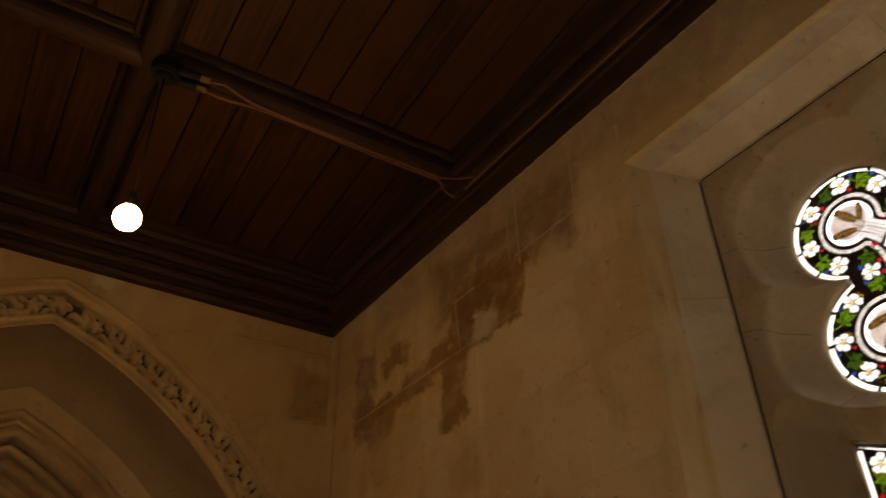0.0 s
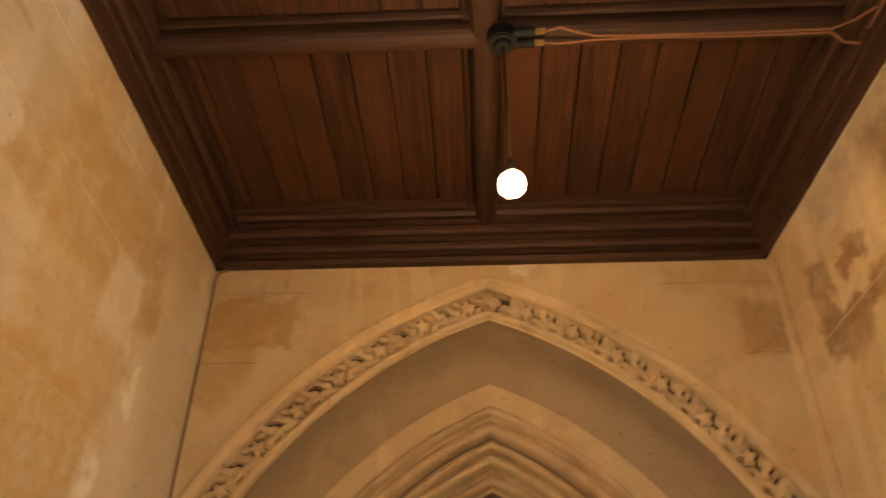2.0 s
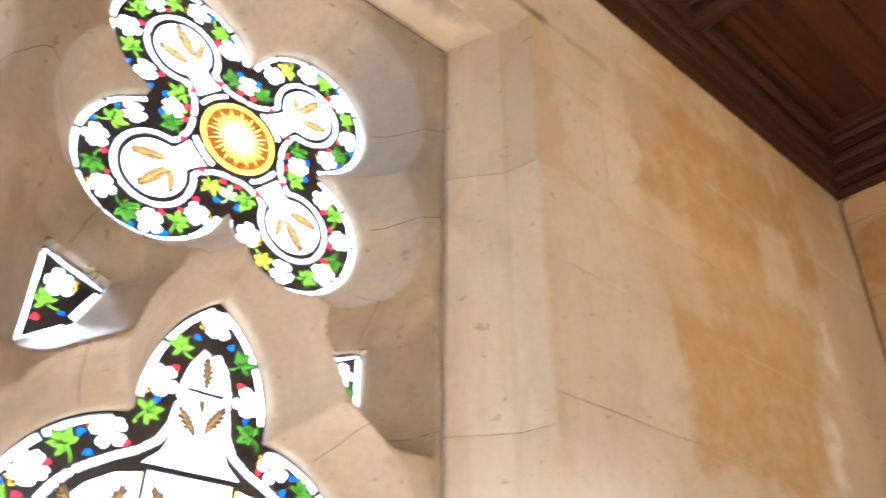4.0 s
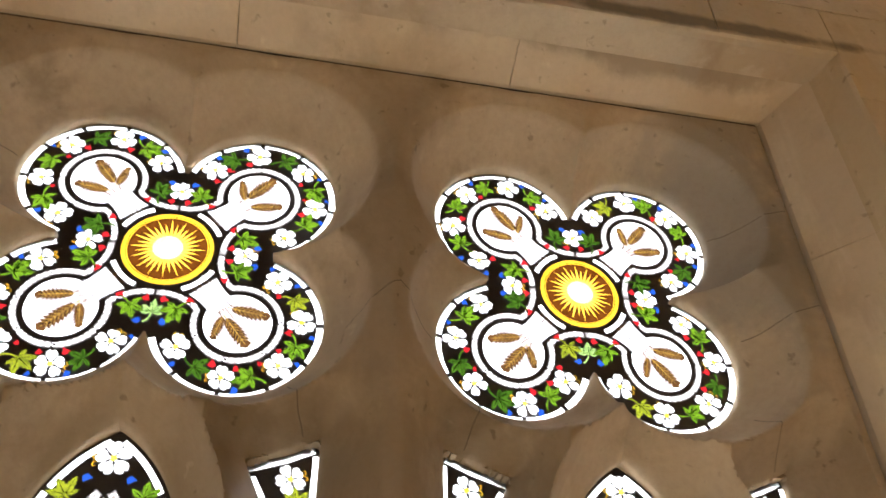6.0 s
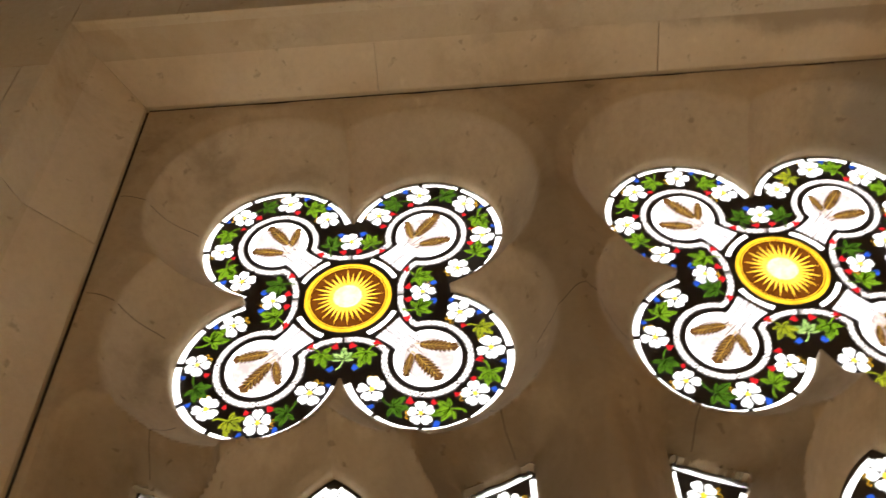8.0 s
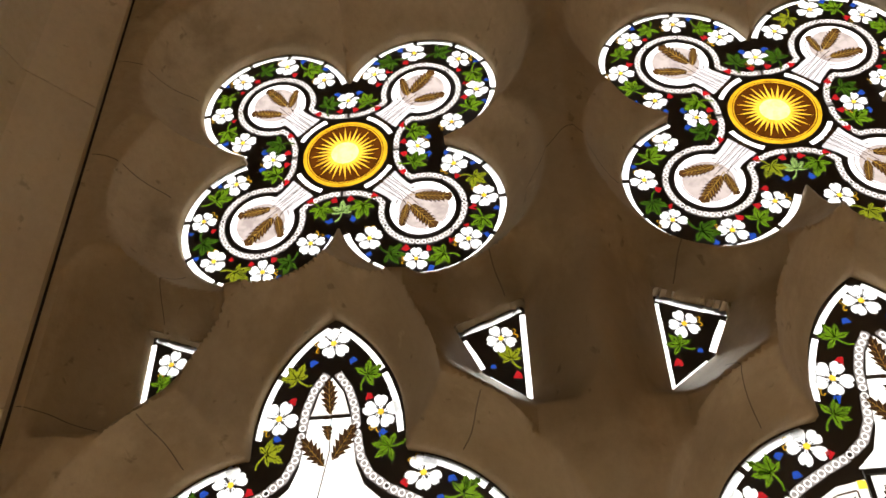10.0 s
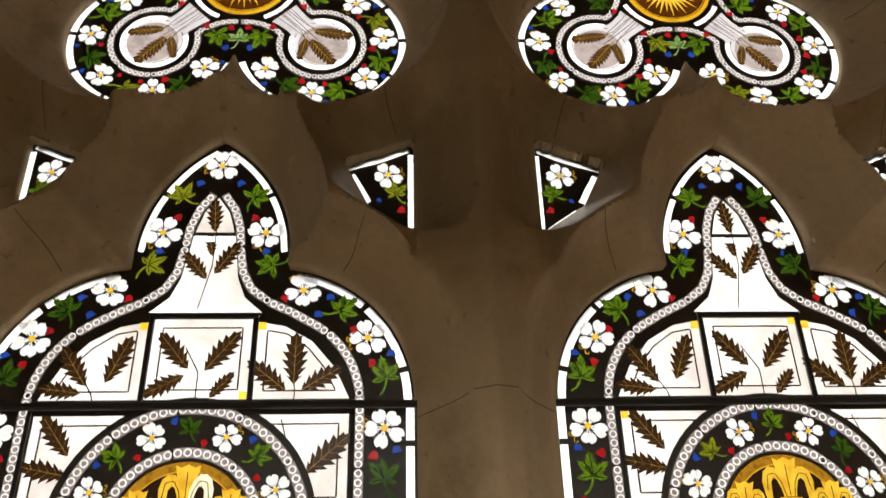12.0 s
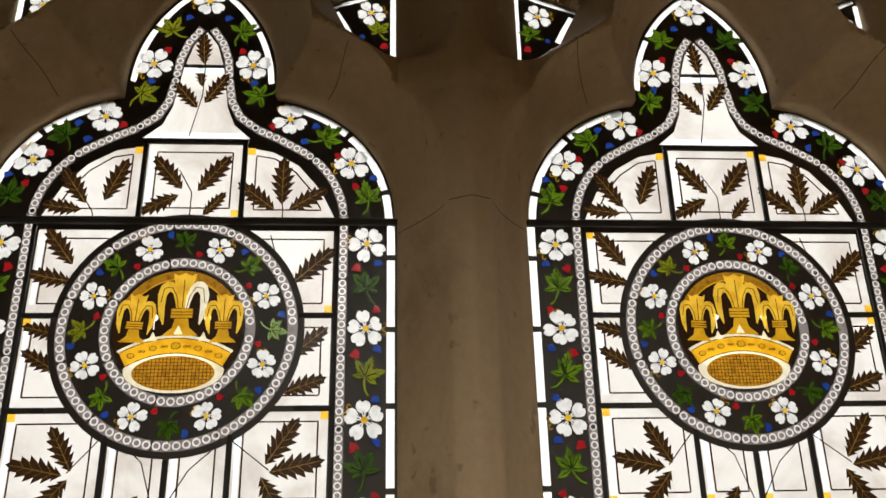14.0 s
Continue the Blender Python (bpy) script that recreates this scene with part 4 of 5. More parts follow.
def leaf_mesh(material, seed):
    """A palmate leaf with broad toothed lobes and a curling stalk."""
    rnd = random.Random(seed)
    shapes = []
    for k, (deg, ln) in enumerate(((0, 0.029), (46, 0.026), (-46, 0.026), (98, 0.019), (-98, 0.019))):
        ln *= rnd.uniform(0.85, 1.12)
        w = ln * 0.225
        half = [(-0.0012, 0.001), (-w * 0.55, ln * 0.26), (-w * 1.05, ln * 0.44), (-w * 0.70, ln * 0.49), (-w * 1.0, ln * 0.64), (-w * 0.52, ln * 0.68), (-w * 0.64, ln * 0.82), (-w * 0.24, ln * 0.86)]
        lobe = half + [(0, ln * 1.02)] + [(-u, z) for u, z in half[::-1]]
        turn = deg + rnd.uniform(-9, 9)
        shapes.append((rotated(lobe, turn), 2 + 0.1 * k, 0))
        shapes.append((rotated([(-0.0006, 0.002), (0.0006, 0.002), (0.0002, ln * 0.85), (-0.0002, ln * 0.85)], turn), 2.8, 1))
        for s in (-1, 1):
            shapes.append((rotated([(0, ln * 0.4), (0, ln * 0.44), (s * w * 0.6, ln * 0.68), (s * w * 0.62, ln * 0.66)], turn), 2.8, 1))
    bend = rnd.choice((-1, 1))
    stalk = [(0, 0), (0.002 * bend, -0.008), (0.006 * bend, -0.016), (0.012 * bend, -0.020)]
    shapes += ribbons(stalk, 0.0026, 1, 0, 1.8, 0)
    return flat("leaf", shapes, [material, G_BROWN])


def dark_leaf_mesh():
    """A toothed leaf painted in black-brown with gold veins."""
    n, ln, w = 6, 0.066, 0.0172
    left = []
    for k in range(n):
        t = (k + 0.3) / n
        half = w * math.sin(math.pi * min(0.97, 0.12 + t * 0.86)) ** 0.8
        left += [(-half, ln * (t + 0.13)), (-half * 0.52, ln * (t + 0.115))]
    pts = [(0, 0)] + left + [(0, ln * 1.1)] + [(-u, z) for u, z in left[::-1]]
    shapes = [(pts, 2, 0), ([(-0.0005, 0), (0.0005, 0), (0.0003, ln), (-0.0003, ln)], 2.4, 1)]
    for k in range(1, 5):
        z = ln * k / 5.5
        for s in (-1, 1):
            shapes.append(([(0, z), (s * 0.0085, z + 0.0090), (s * 0.0083, z + 0.0095), (0, z + 0.0008)], 2.4, 1))
    return flat("painted_leaf", shapes, [G_BROWN, G_VEIN])


def ear_mesh():
    """A bearded ear: overlapping grains to either side of a golden rib."""
    shapes, n, ln = [], 8, 0.036
    left = []
    for k in range(n):
        t = k / n
        h = 0.0088 * math.sin(math.pi * (0.16 + 0.72 * t)) ** 0.7
        left += [(-h * 0.62, ln * t), (-h, ln * (t + 0.145))]
    shapes.append(([(0, -0.001)] + [(-u, z) for u, z in left] + [(0, ln * 1.14)] + left[::-1], 2, 0))
    shapes.append(([(-0.0005, -0.006), (0.0005, -0.006), (0.0003, ln), (-0.0003, ln)], 2.4, 1))
    for k in range(7):
        z = ln * (k + 0.2) / n
        for s in (-1, 1):
            shapes.append(([(0, z), (s * 0.0052, z + 0.0058), (s * 0.0050, z + 0.0064), (0, z + 0.0009)], 2.4, 1))
    return flat("wheat_ear", shapes, [G_EAR, G_VEIN])


FLOWERS = [flower_mesh(s) for s in range(4)]
LEAVES = [leaf_mesh(m, s) for s, m in enumerate((G_GREEN, G_DEEP, G_GREEN, G_LIME, G_GREEN, G_DEEP))]
PALE_LEAF = leaf_mesh(G_SAGE, 9)
DARK_LEAF, EAR = dark_leaf_mesh(), ear_mesh()
CHIP_RED = flat("chip", [([(-0.008, -0.005), (0.007, -0.006), (0.006, 0.004), (-0.001, 0.008)], 2, 0)], [G_RED])
CHIP_BLUE = flat("chip", [([(-0.008, -0.004), (0.008, -0.006), (0.005, 0.005), (-0.004, 0.006)], 2, 0)], [G_BLUE])


def at_glass(u, z, turn=0.0, scale=1.0, layer=0.0):
    return Matrix.Translation((GX + layer * LAYER, u, z)) @ Matrix.Rotation(radians(turn), 4, "X") @ Matrix.Scale(scale, 4)


SOLID = ("flower", "leaf", "chip", "border_fillet")


def lay(name, me, parent, m):
    """A piece of the glazing; panes that others lie on let the daylight through to them."""
    return piece(name, me, parent, m, name in SOLID)


def painted(name, shapes, materials, parent, cu, cz):
    return lay(name, flat(name, shapes, materials), parent, at_glass(cu, cz))


def ground(name, outline, cu, cz, label):
    """The dark painted field of a panel, which carries its bright pieces."""
    ob = part(name, flat(name, [(outline, -1.5, 0)], [M_GROUND]), M_GROUND, WINDOW, label)
    ob.matrix_basis = at_glass(cu, cz)
    ob.visible_shadow = False
    return ob


def quatrefoil_glass(cu, seed):
    rnd = random.Random(seed)
    # the outline, a little under the stone
    out = []
    for q in range(4):
        out += rotated(arc(QA, QA, QR + 0.006, -76, 166, 26), 90 * q)
    panel = ground("quatrefoil_panel", out, cu, QZ, "stained glass quatrefoil of wheat ears and white flowers round a golden sun")
    z0 = QZ

    def put(name, me, u, z, turn=0.0, s=1.0):
        ob = lay(name, me, panel, Matrix.Translation((0, u, z)) @ Matrix.Rotation(radians(turn), 4, "X") @ Matrix.Scale(s, 4))
        return ob

    for q in range(4):
        def here(pts):
            return rotated(pts, 90 * q)
        mid = 45 + 90 * q
        put("border_fillet", flat("border_fillet", ribbons(here(arc(QA, QA, QR - 0.007, -72, 162, 60)), 0.011, 0.075, 0.006, 1, 0), [G_WHITE]), 0, 0)
        # keyhole: round head and neck, in the frame of the diagonal
        def diag(pts):
            return rotated(pts, mid)
        c = QA * math.sqrt(2)
        head = arc(c, 0, 0.0705, -150, 150, 40)
        path = [(0.0655, -0.0655), (0.078, -0.0525), (0.094, -0.0425), (0.112, -0.037), (0.126, -0.0345)] + head + [(0.126, 0.0345), (0.112, 0.037), (0.094, 0.0425), (0.078, 0.0525), (0.0655, 0.0655)]
        put("beaded_band", beaded("beaded_band", diag(path), 0.0105, 0.062), 0, 0)
        clear = [(0.101, -0.0275), (0.114, -0.0245), (0.132, -0.0225)] + arc(c, 0, 0.0560, -156, 156, 36) + [(0.132, 0.0225), (0.114, 0.0245), (0.101, 0.0275)]
        put("clear_keyhole", flat("clear_keyhole", [(diag(clear), 1, 0)] + ribbons(diag(arc(c, 0, 0.0505, -150, 150, 40)), 0.0095, 9, 0, 1.3, 2) + [(diag(disc(c + 0.003, 0, 0.042, 24)), 1.4, 1)], [G_NECK, G_PINK, G_WHITE]), 0, 0)
        mirror = 1 if q in (0, 2) else -1
        for dq, ang, r, size in ((0.010, 6, -0.006, 1.62), (0.013, 58, -0.014, 1.10), (-0.010, -36, -0.016, 1.50)):
            u, z = diag([(c - 0.010 + r, dq * mirror)])[0]
            put("wheat_ear", EAR, u, z, mid - 90 + ang * mirror, size * rnd.uniform(0.94, 1.06))
        stems = ribbons(diag([(0.09, 0.004), (0.14, 0.003), (c - 0.01, 0.0)]), 0.0012, 1, 0, 2, 0) + ribbons(diag([(0.09, -0.006), (0.15, -0.006), (c - 0.008, -0.02)]), 0.0012, 1, 0, 2, 0) + ribbons(diag([(0.09, 0.008), (0.15, 0.01), (c - 0.008, 0.02)]), 0.0012, 1, 0, 2, 0)
        for off in (-0.0125, -0.003, 0.0125):
            stems += ribbons(diag([(0.092, off * 1.25), (0.130, off), (c - 0.03, off * 0.9)]), 0.0011, 1, 0, 2, 0)
        stems += ribbons(diag(arc(c, 0, 0.047, -160, 160, 40)), 0.0014, 9, 0, 1.9, 0)
        put("stems", flat("stems", stems, [G_EAR]), 0, 0)
        # flowers and leaves round the foil
        for k, a in enumerate(np.linspace(-58, 148, 9)):
            u, z = here([(QA + 0.1045 * math.cos(radians(a)), QA + 0.1045 * math.sin(radians(a)))])[0]
            if k % 2 == 0:
                put("flower", rnd.choice(FLOWERS), u, z, rnd.uniform(0, 72), rnd.uniform(0.95, 1.08))
            else:
                put("leaf", rnd.choice(LEAVES), u, z, a + 90 * q + rnd.choice((0, 180)) + rnd.uniform(-25, 25), rnd.uniform(1.0, 1.2))
            for rr, da in ((0.124, 12), (0.085, 13)):
                if rnd.random() < 0.52:
                    b = radians(a + da)
                    u, z = here([(QA + rr * math.cos(b), QA + rr * math.sin(b))])[0]
                    put("chip", CHIP_BLUE if rr > 0.1 else CHIP_RED, u, z, a + 90 * q, rnd.uniform(0.6, 1.0))
        # the axis between two foils
        u, z = rotated([(0, 0.131)], 90 * q)[0]
        if q == 2:
            put("leaf", PALE_LEAF, u, z - 0.002, 0, 0.95)
        else:
            put("flower", rnd.choice(FLOWERS), u, z, rnd.uniform(0, 72), 0.95)
        for s in (-1, 1):
            u, z = rotated([(0.037 * s, 0.121)], 90 * q)[0]
            put("leaf", rnd.choice(LEAVES), u, z, 90 * q + 25 * s, 1.12)
            for a, b, me in ((0.014, 0.106, CHIP_RED), (0.020, 0.150, CHIP_BLUE), (0.055, 0.104, CHIP_RED)):
                u, z = rotated([(a * s, b)], 90 * q)[0]
                put("chip", me, u, z, 90 * q + 40 * s, 0.9)
        put("beaded_band", flat("ring_fillet", ribbons(diag(arc(0, 0, 0.0900, -20, 20, 16)), 0.0085, 0.2, 0.004, 1.5, 0), [G_WHITE]), 0, 0)
    # the sun
    shapes = [(disc(0, 0, 0.0765, 48), 1, 0), (disc(0, 0, 0.0665, 48), 1.6, 1)]
    star = []
    for k in range(64):
        a, r = math.tau * k / 64, (0.064 if k % 4 == 0 else 0.054 if k % 2 == 0 else 0.029)
        star.append((r * math.cos(a + (0.05 if k % 2 == 0 else 0)), r * math.sin(a + (0.05 if k % 2 == 0 else 0))))
    shapes += [(star, 2.2, 2), (disc(0, 0, 0.025, 28), 2.8, 3)]
    put("sun", flat("sun", shapes, [G_GOLD, G_UMBER, G_YELLOW, G_CORE]), 0, 0)
    put("sun_rim", flat("sun_rim", ribbons(arc(0, 0, 0.069, 0, 360, 80), 0.0012, 2, 0, 2, 0), [G_BROWN]), 0, 0)


def fleur(u, z, s, tilt=0.0, pale_side=False):
    """A lily of a crown: flared middle leaf, two drooping side leaves, band and spreading foot."""
    mid = [(-0.0160, 0.057), (-0.0085, 0.0535), (0, 0.0576), (0.0085, 0.0535), (0.0160, 0.057), (0.0125, 0.040), (0.0068, 0.023), (0.0046, 0.006), (-0.0046, 0.006), (-0.0068, 0.023), (-0.0125, 0.040)]
    side = [(0.0034, 0.006), (0.0040, 0.023), (0.0085, 0.037), (0.0157, 0.045), (0.0242, 0.045), (0.0308, 0.039), (0.0342, 0.026), (0.0314, 0), (0.0242, -0.0165), (0.0228, -0.014), (0.0234, 0.0085), (0.0222, 0.0256), (0.0182, 0.031), (0.0142, 0.0285), (0.0103, 0.017), (0.008, 0.006)]
    band = [(-0.0142, -0.0063), (0.0142, -0.0063), (0.0142, 0.0063), (-0.0142, 0.0063)]
    foot = [(-0.0085, -0.006), (0.0085, -0.006), (0.0114, -0.020), (0.0242, -0.031), (-0.0242, -0.031), (-0.0114, -0.020)]
    leaves = [(mid, 0), (side, 2 if pale_side else 0), ([(-a, b) for a, b in side[::-1]], 0), (foot, 1)]
    return [(rotated(p, tilt, u, z, s), 3 + 0.05 * k, slot) for k, (p, slot) in enumerate(leaves)] + [(rotated(band, tilt, u, z, s), 3.4, 1)]


def light_glass(cu, seed):
    rnd = random.Random(seed)
    e = 0.006
    right = [(LH + e, SILL + 0.02), (LH + e, SHZ)] + arc(0.09, SHZ, 0.2 + e, 0, 80, 20) + [(0.112 + e, 2.215)] + arc(-0.117, 2.215, 0.229 + e, 2, 58, 16) + [(0, 2.42)]
    zc = 1.837
    outline = [(u, z - zc) for u, z in right] + [(-u, z - zc) for u, z in right[-2::-1]]
    panel = ground("lancet_panel", outline, cu, zc, "stained glass light with a golden crown roundel among clear quarries and a floral border")

    def put(name, me, u=0.0, z=zc, turn=0.0, s=1.0, flip=False):
        m = Matrix.Translation((0, u, z - zc)) @ Matrix.Rotation(radians(turn), 4, "X") @ Matrix.Scale(s, 4)
        return lay(name, me, panel, m)

    def local(pts):
        return [(u, z - zc) for u, z in pts]

    for s in (-1, 1):
        def side(pts):
            return local([(s * u, z) for u, z in pts])
        edge = [(LH - 0.009, SILL + 0.06), (LH - 0.009, SHZ)] + arc(0.09, SHZ, 0.191, 0, 78, 24)
        put("border_fillet", flat("border_fillet", ribbons(side(edge), 0.011, 0.105, 0.006, 1, 0), [G_WHITE]))
        tip = [(0.103, 2.222)] + arc(-0.117, 2.215, 0.219, 3, 56, 20)
        put("border_fillet", flat("border_fillet", ribbons(side(tip), 0.009, 0.085, 0.006, 1, 0), [G_WHITE]))
        inner = [(0.217, SILL + 0.06), (0.217, 1.995)] + arc(0.085, 1.995, 0.132, 8, 62, 12) + [(0.118, 2.128), (0.088, 2.142), (0.060, 2.163), (0.046, 2.190), (0.040, 2.225), (0.036, 2.262), (0.026, 2.292), (0.006, 2.322)]
        put("beaded_band", beaded("beaded_band", side(inner), 0.0125, 0.098))
        # border of flowers and leaves
        for k in range(8):
            z = 1.962 - 0.123 * k
            if z > SILL + 0.1:
                put("flower", rnd.choice(FLOWERS), s * 0.250, z, rnd.uniform(0, 72), rnd.uniform(1.1, 1.2))
                put("leaf", LEAVES[(k * 2 + (s > 0)) % 6], s * 0.250, z - 0.066, rnd.choice((0, 180, 15, -20)), 1.12)
                put("chip", CHIP_RED, s * 0.236, z - 0.035, rnd.uniform(-40, 40), 0.95)
                put("chip", CHIP_BLUE, s * 0.266, z - 0.028, rnd.uniform(-40, 40), 0.85)
                put("chip", CHIP_BLUE if k % 2 else CHIP_RED, s * 0.264, z - 0.096, rnd.uniform(-40, 40), 0.8)
        for u, z in ((0.226, 2.088), (0.134, 2.160), (0.074, 2.252)):
            put("flower", rnd.choice(FLOWERS), s * u, z, rnd.uniform(0, 72), rnd.uniform(1.1, 1.2))
        for u, z, tn in ((0.252, 2.030, 0), (0.186, 2.128, -50), (0.052, 2.312, -40), (0.088, 2.200, 70)):
            put("leaf", LEAVES[int(u * 1000 + seed + (s > 0)) % 6], s * u, z, tn * s + rnd.uniform(-15, 15), 1.08)
        for u, z, red in ((0.206, 2.100, 1), (0.156, 2.124, 0), (0.108, 2.148, 1), (0.076, 2.222, 0), (0.056, 2.278, 1), (0.232, 2.052, 1), (0.258, 2.066, 0), (0.03, 2.338, 0), (0.172, 2.150, 0)):
            put("chip", CHIP_RED if red else CHIP_BLUE, s * u, z, rnd.uniform(0, 90), 0.85)
    put("flower", FLOWERS[0], 0.0, 2.368, 10, 1.15)

    def quarry(name, pts, frame_pts=None):
        shapes = [(local(pts), 0.6, 0)]
        if frame_pts:
            shapes += ribbons(local(frame_pts + frame_pts[:1]), 0.0022, 9, 0, 1.2, 1)
        put(name, flat(name, shapes, [G_PANE, G_BROWN]))

    def pane(u0, u1, z0, z1, leaves=(), corners=True):
        quarry("clear_quarry", [(u0, z0), (u1, z0), (u1, z1), (u0, z1)], [(u0 + 0.013, z0 + 0.013), (u1 - 0.013, z0 + 0.013), (u1 - 0.013, z1 - 0.013), (u0 + 0.013, z1 - 0.013)])
        if corners:
            for a in (u0 + 0.005, u1 - 0.005):
                for b in (z0 + 0.005, z1 - 0.005):
                    if rnd.random() < 0.5:
                        put("corner_square", flat("corner_square", [(local([(a - 0.005, b - 0.005), (a + 0.005, b - 0.005), (a + 0.005, b + 0.005), (a - 0.005, b + 0.005)]), 1.4, 0)], [G_YELLOW]))
            bands = ribbons(local([(u0 + 0.0065, z0 + 0.012), (u0 + 0.0065, z1 - 0.012)]), 0.006, 9, 0, 1.0, 0)
            put("tinted_edge", flat("tinted_edge", bands, [G_SKYB]))
        spray(leaves)

    def spray(leaves):
        for u, z, tn, s in leaves:
            put("painted_leaf", DARK_LEAF, u, z, tn, s)

    def twig(pts):
        put("twig", flat("twig", ribbons(local(pts), 0.0016, 9, 0, 1.8, 0), [G_BROWN]))

    # the head: a narrow clear piece, then three quarries
    quarry("clear_head", [(-0.078, 2.127), (0.078, 2.127), (0.052, 2.150), (0.040, 2.180), (0.033, 2.225), (0.030, 2.248), (-0.030, 2.248), (-0.033, 2.225), (-0.040, 2.180), (-0.052, 2.150)])
    put("head_band", flat("head_band", [(local([(-0.072, 2.128), (0.072, 2.128), (0.066, 2.136), (-0.066, 2.136)]), 1.2, 0), (local([(-0.03, 2.238), (0.03, 2.238), (0.029, 2.247), (-0.029, 2.247)]), 1.2, 0)], [G_SKYB]))
    quarry("clear_head", [(-0.028, 2.254), (0.028, 2.254), (0.018, 2.288), (0.0, 2.312), (-0.018, 2.288)])
    
    spray([(0.0, 2.254, 5, 0.8), (-0.004, 2.178, 40, 0.8), (0.006, 2.186, -32, 0.85), (0.0, 2.215, 10, 0.55)])
    twig([(-0.012, 2.13), (-0.004, 2.17), (0.002, 2.2), (0.002, 2.26)])
    for s in (-1, 1):
        pts = [(0.075, 2.003), (0.075, 2.113), (0.112, 2.106), (0.150, 2.084), (0.182, 2.046), (0.203, 2.003)]
        fr = [(0.088, 2.014), (0.088, 2.100), (0.115, 2.095), (0.145, 2.074), (0.168, 2.046), (0.184, 2.014)]
        quarry("clear_quarry", [(s * u, z) for u, z in pts], [(s * u, z) for u, z in fr])
        put("corner_square", flat("corner_square", [(local([(s * 0.075, 2.101), (s * 0.086, 2.101), (s * 0.086, 2.112), (s * 0.075, 2.112)]), 1.4, 0)], [G_YELLOW]))
    pane(-0.067, 0.067, 2.003, 2.117, [(-0.014, 2.045, 40, 0.95), (0.008, 2.042, -38, 1.0), (-0.018, 2.036, 118, 0.85), (0.018, 2.005, -40, 0.65)])
    twig([(0.0, 1.99), (0.0, 2.04), (-0.02, 2.075)])
    spray([(-0.145, 2.022, 35, 0.95), (-0.120, 2.026, -22, 1.0), (-0.150, 2.012, 82, 0.8), (0.128, 2.022, 0, 1.05), (0.118, 2.014, 52, 0.95), (0.138, 2.014, -58, 0.9)])
    twig([(-0.13, 1.99), (-0.135, 2.01), (-0.148, 2.03)])
    twig([(0.128, 1.99), (0.13, 2.01), (0.128, 2.03)])
    # rows of quarries beside and below the roundel
    for z0, z1 in ((1.862, 1.982), (1.736, 1.854)):
        for s in (-1, 1):
            a, b = sorted((s * 0.004, s * 0.203))
            pane(a, b, z0, z1)
    spray([(-0.150, 1.93, 38, 0.95), (-0.148, 1.905, 78, 0.9), (0.150, 1.905, -48, 1.05), (-0.152, 1.83, 75, 0.75), (-0.150, 1.782, 60, 0.8), (0.150, 1.80, -50, 0.9), (0.142, 1.752, -70, 0.85)])
    twig([(0.115, 1.975), (0.128, 1.93), (0.155, 1.905)])
    for z0, z1 in ((1.606, 1.728), (1.476, 1.598), (1.346, 1.468), (1.222, 1.338)):
        for a, b in ((-0.203, -0.082), (-0.074, -0.004), (0.004, 0.074), (0.082, 0.203)):
            pane(a, b, z0, z1)
        spray([(-0.115, z0 + 0.05, 30, 0.9), (-0.125, z0 + 0.045, 78, 1.0), (-0.118, z0 + 0.04, 140, 0.9), (0.125, z0 + 0.055, -35, 1.0), (0.13, z0 + 0.045, -78, 1.0), (0.12, z0 + 0.04, -150, 0.9), (-0.03, z0 + 0.02, 150, 0.8)])
        twig([(-0.01, z0), (-0.03, z0 + 0.06), (-0.075, z0 + 0.1), (-0.12, z0 + 0.048)])
        twig([(0.0, z0), (0.03, z0 + 0.05), (0.075, z0 + 0.09), (0.13, z0 + 0.048)])
    # the roundel with the crown
    put("roundel_ground", flat("roundel_ground", [(disc(0, 0, 0.168, 64), 3.2, 0)], [M_GROUND]))
    ring = 2.6

    def above(me_name, shapes, mats, k=ring):
        me = flat(me_name, [(p, l + k, m) for p, l, m in shapes], mats)
        return put(me_name, me)

    for r, length in ((0.152, 0.085), (0.0955, 0.085)):
        path = arc(0, 0, r, 0, 360, 120)
        above("beaded_ring", ribbons(path, 0.0135, length, 0.005, 1, 0) + beads(path, 0.0056, 1.6, 1), [G_BAND, G_BEAD])

    def raised(name, me, r, deg, turn, s):
        m = Matrix.Translation((ring * LAYER, r * math.cos(radians(deg)), r * math.sin(radians(deg)))) @ Matrix.Rotation(radians(turn), 4, "X") @ Matrix.Scale(s, 4)
        return lay(name, me, panel, m)

    for k in range(8):
        raised("flower", rnd.choice(FLOWERS), 0.124, 22.5 + 45 * k, rnd.uniform(0, 72), 0.85)
        raised("leaf", (PALE_LEAF if (k == 0 and seed % 2) else LEAVES[(k + seed) % 6]), 0.124, 45 * k, 45 * k - 90 + rnd.uniform(-12, 12), 0.82)
        raised("chip", CHIP_RED, 0.109, 35 + 45 * k, 45 * k, 0.7)
        raised("chip", CHIP_BLUE, 0.138, 9 + 45 * k, 45 * k, 0.75)
    shapes = [(disc(0, 0, 0.0855, 44), 1, 1)]
    shapes += ribbons(arc(0, 0, 0.0775, 28, 152, 36), 0.0125, 9, 0, 1.4, 3) + ribbons(arc(0, 0, 0.0715, 30, 150, 36), 0.0016, 9, 0, 1.8, 0)
    # rim of the crown: gold between two pale edges, then the net-painted lining
    shapes += [(arc(0, -0.150, 0.1430, 58, 122, 30) + arc(0, -0.150, 0.1060, 117, 63, 30), 2.2, 2)]
    shapes += [(arc(0, -0.150, 0.1385, 58.5, 121.5, 30) + arc(0, -0.150, 0.1180, 122, 58, 30), 2.6, 0)]
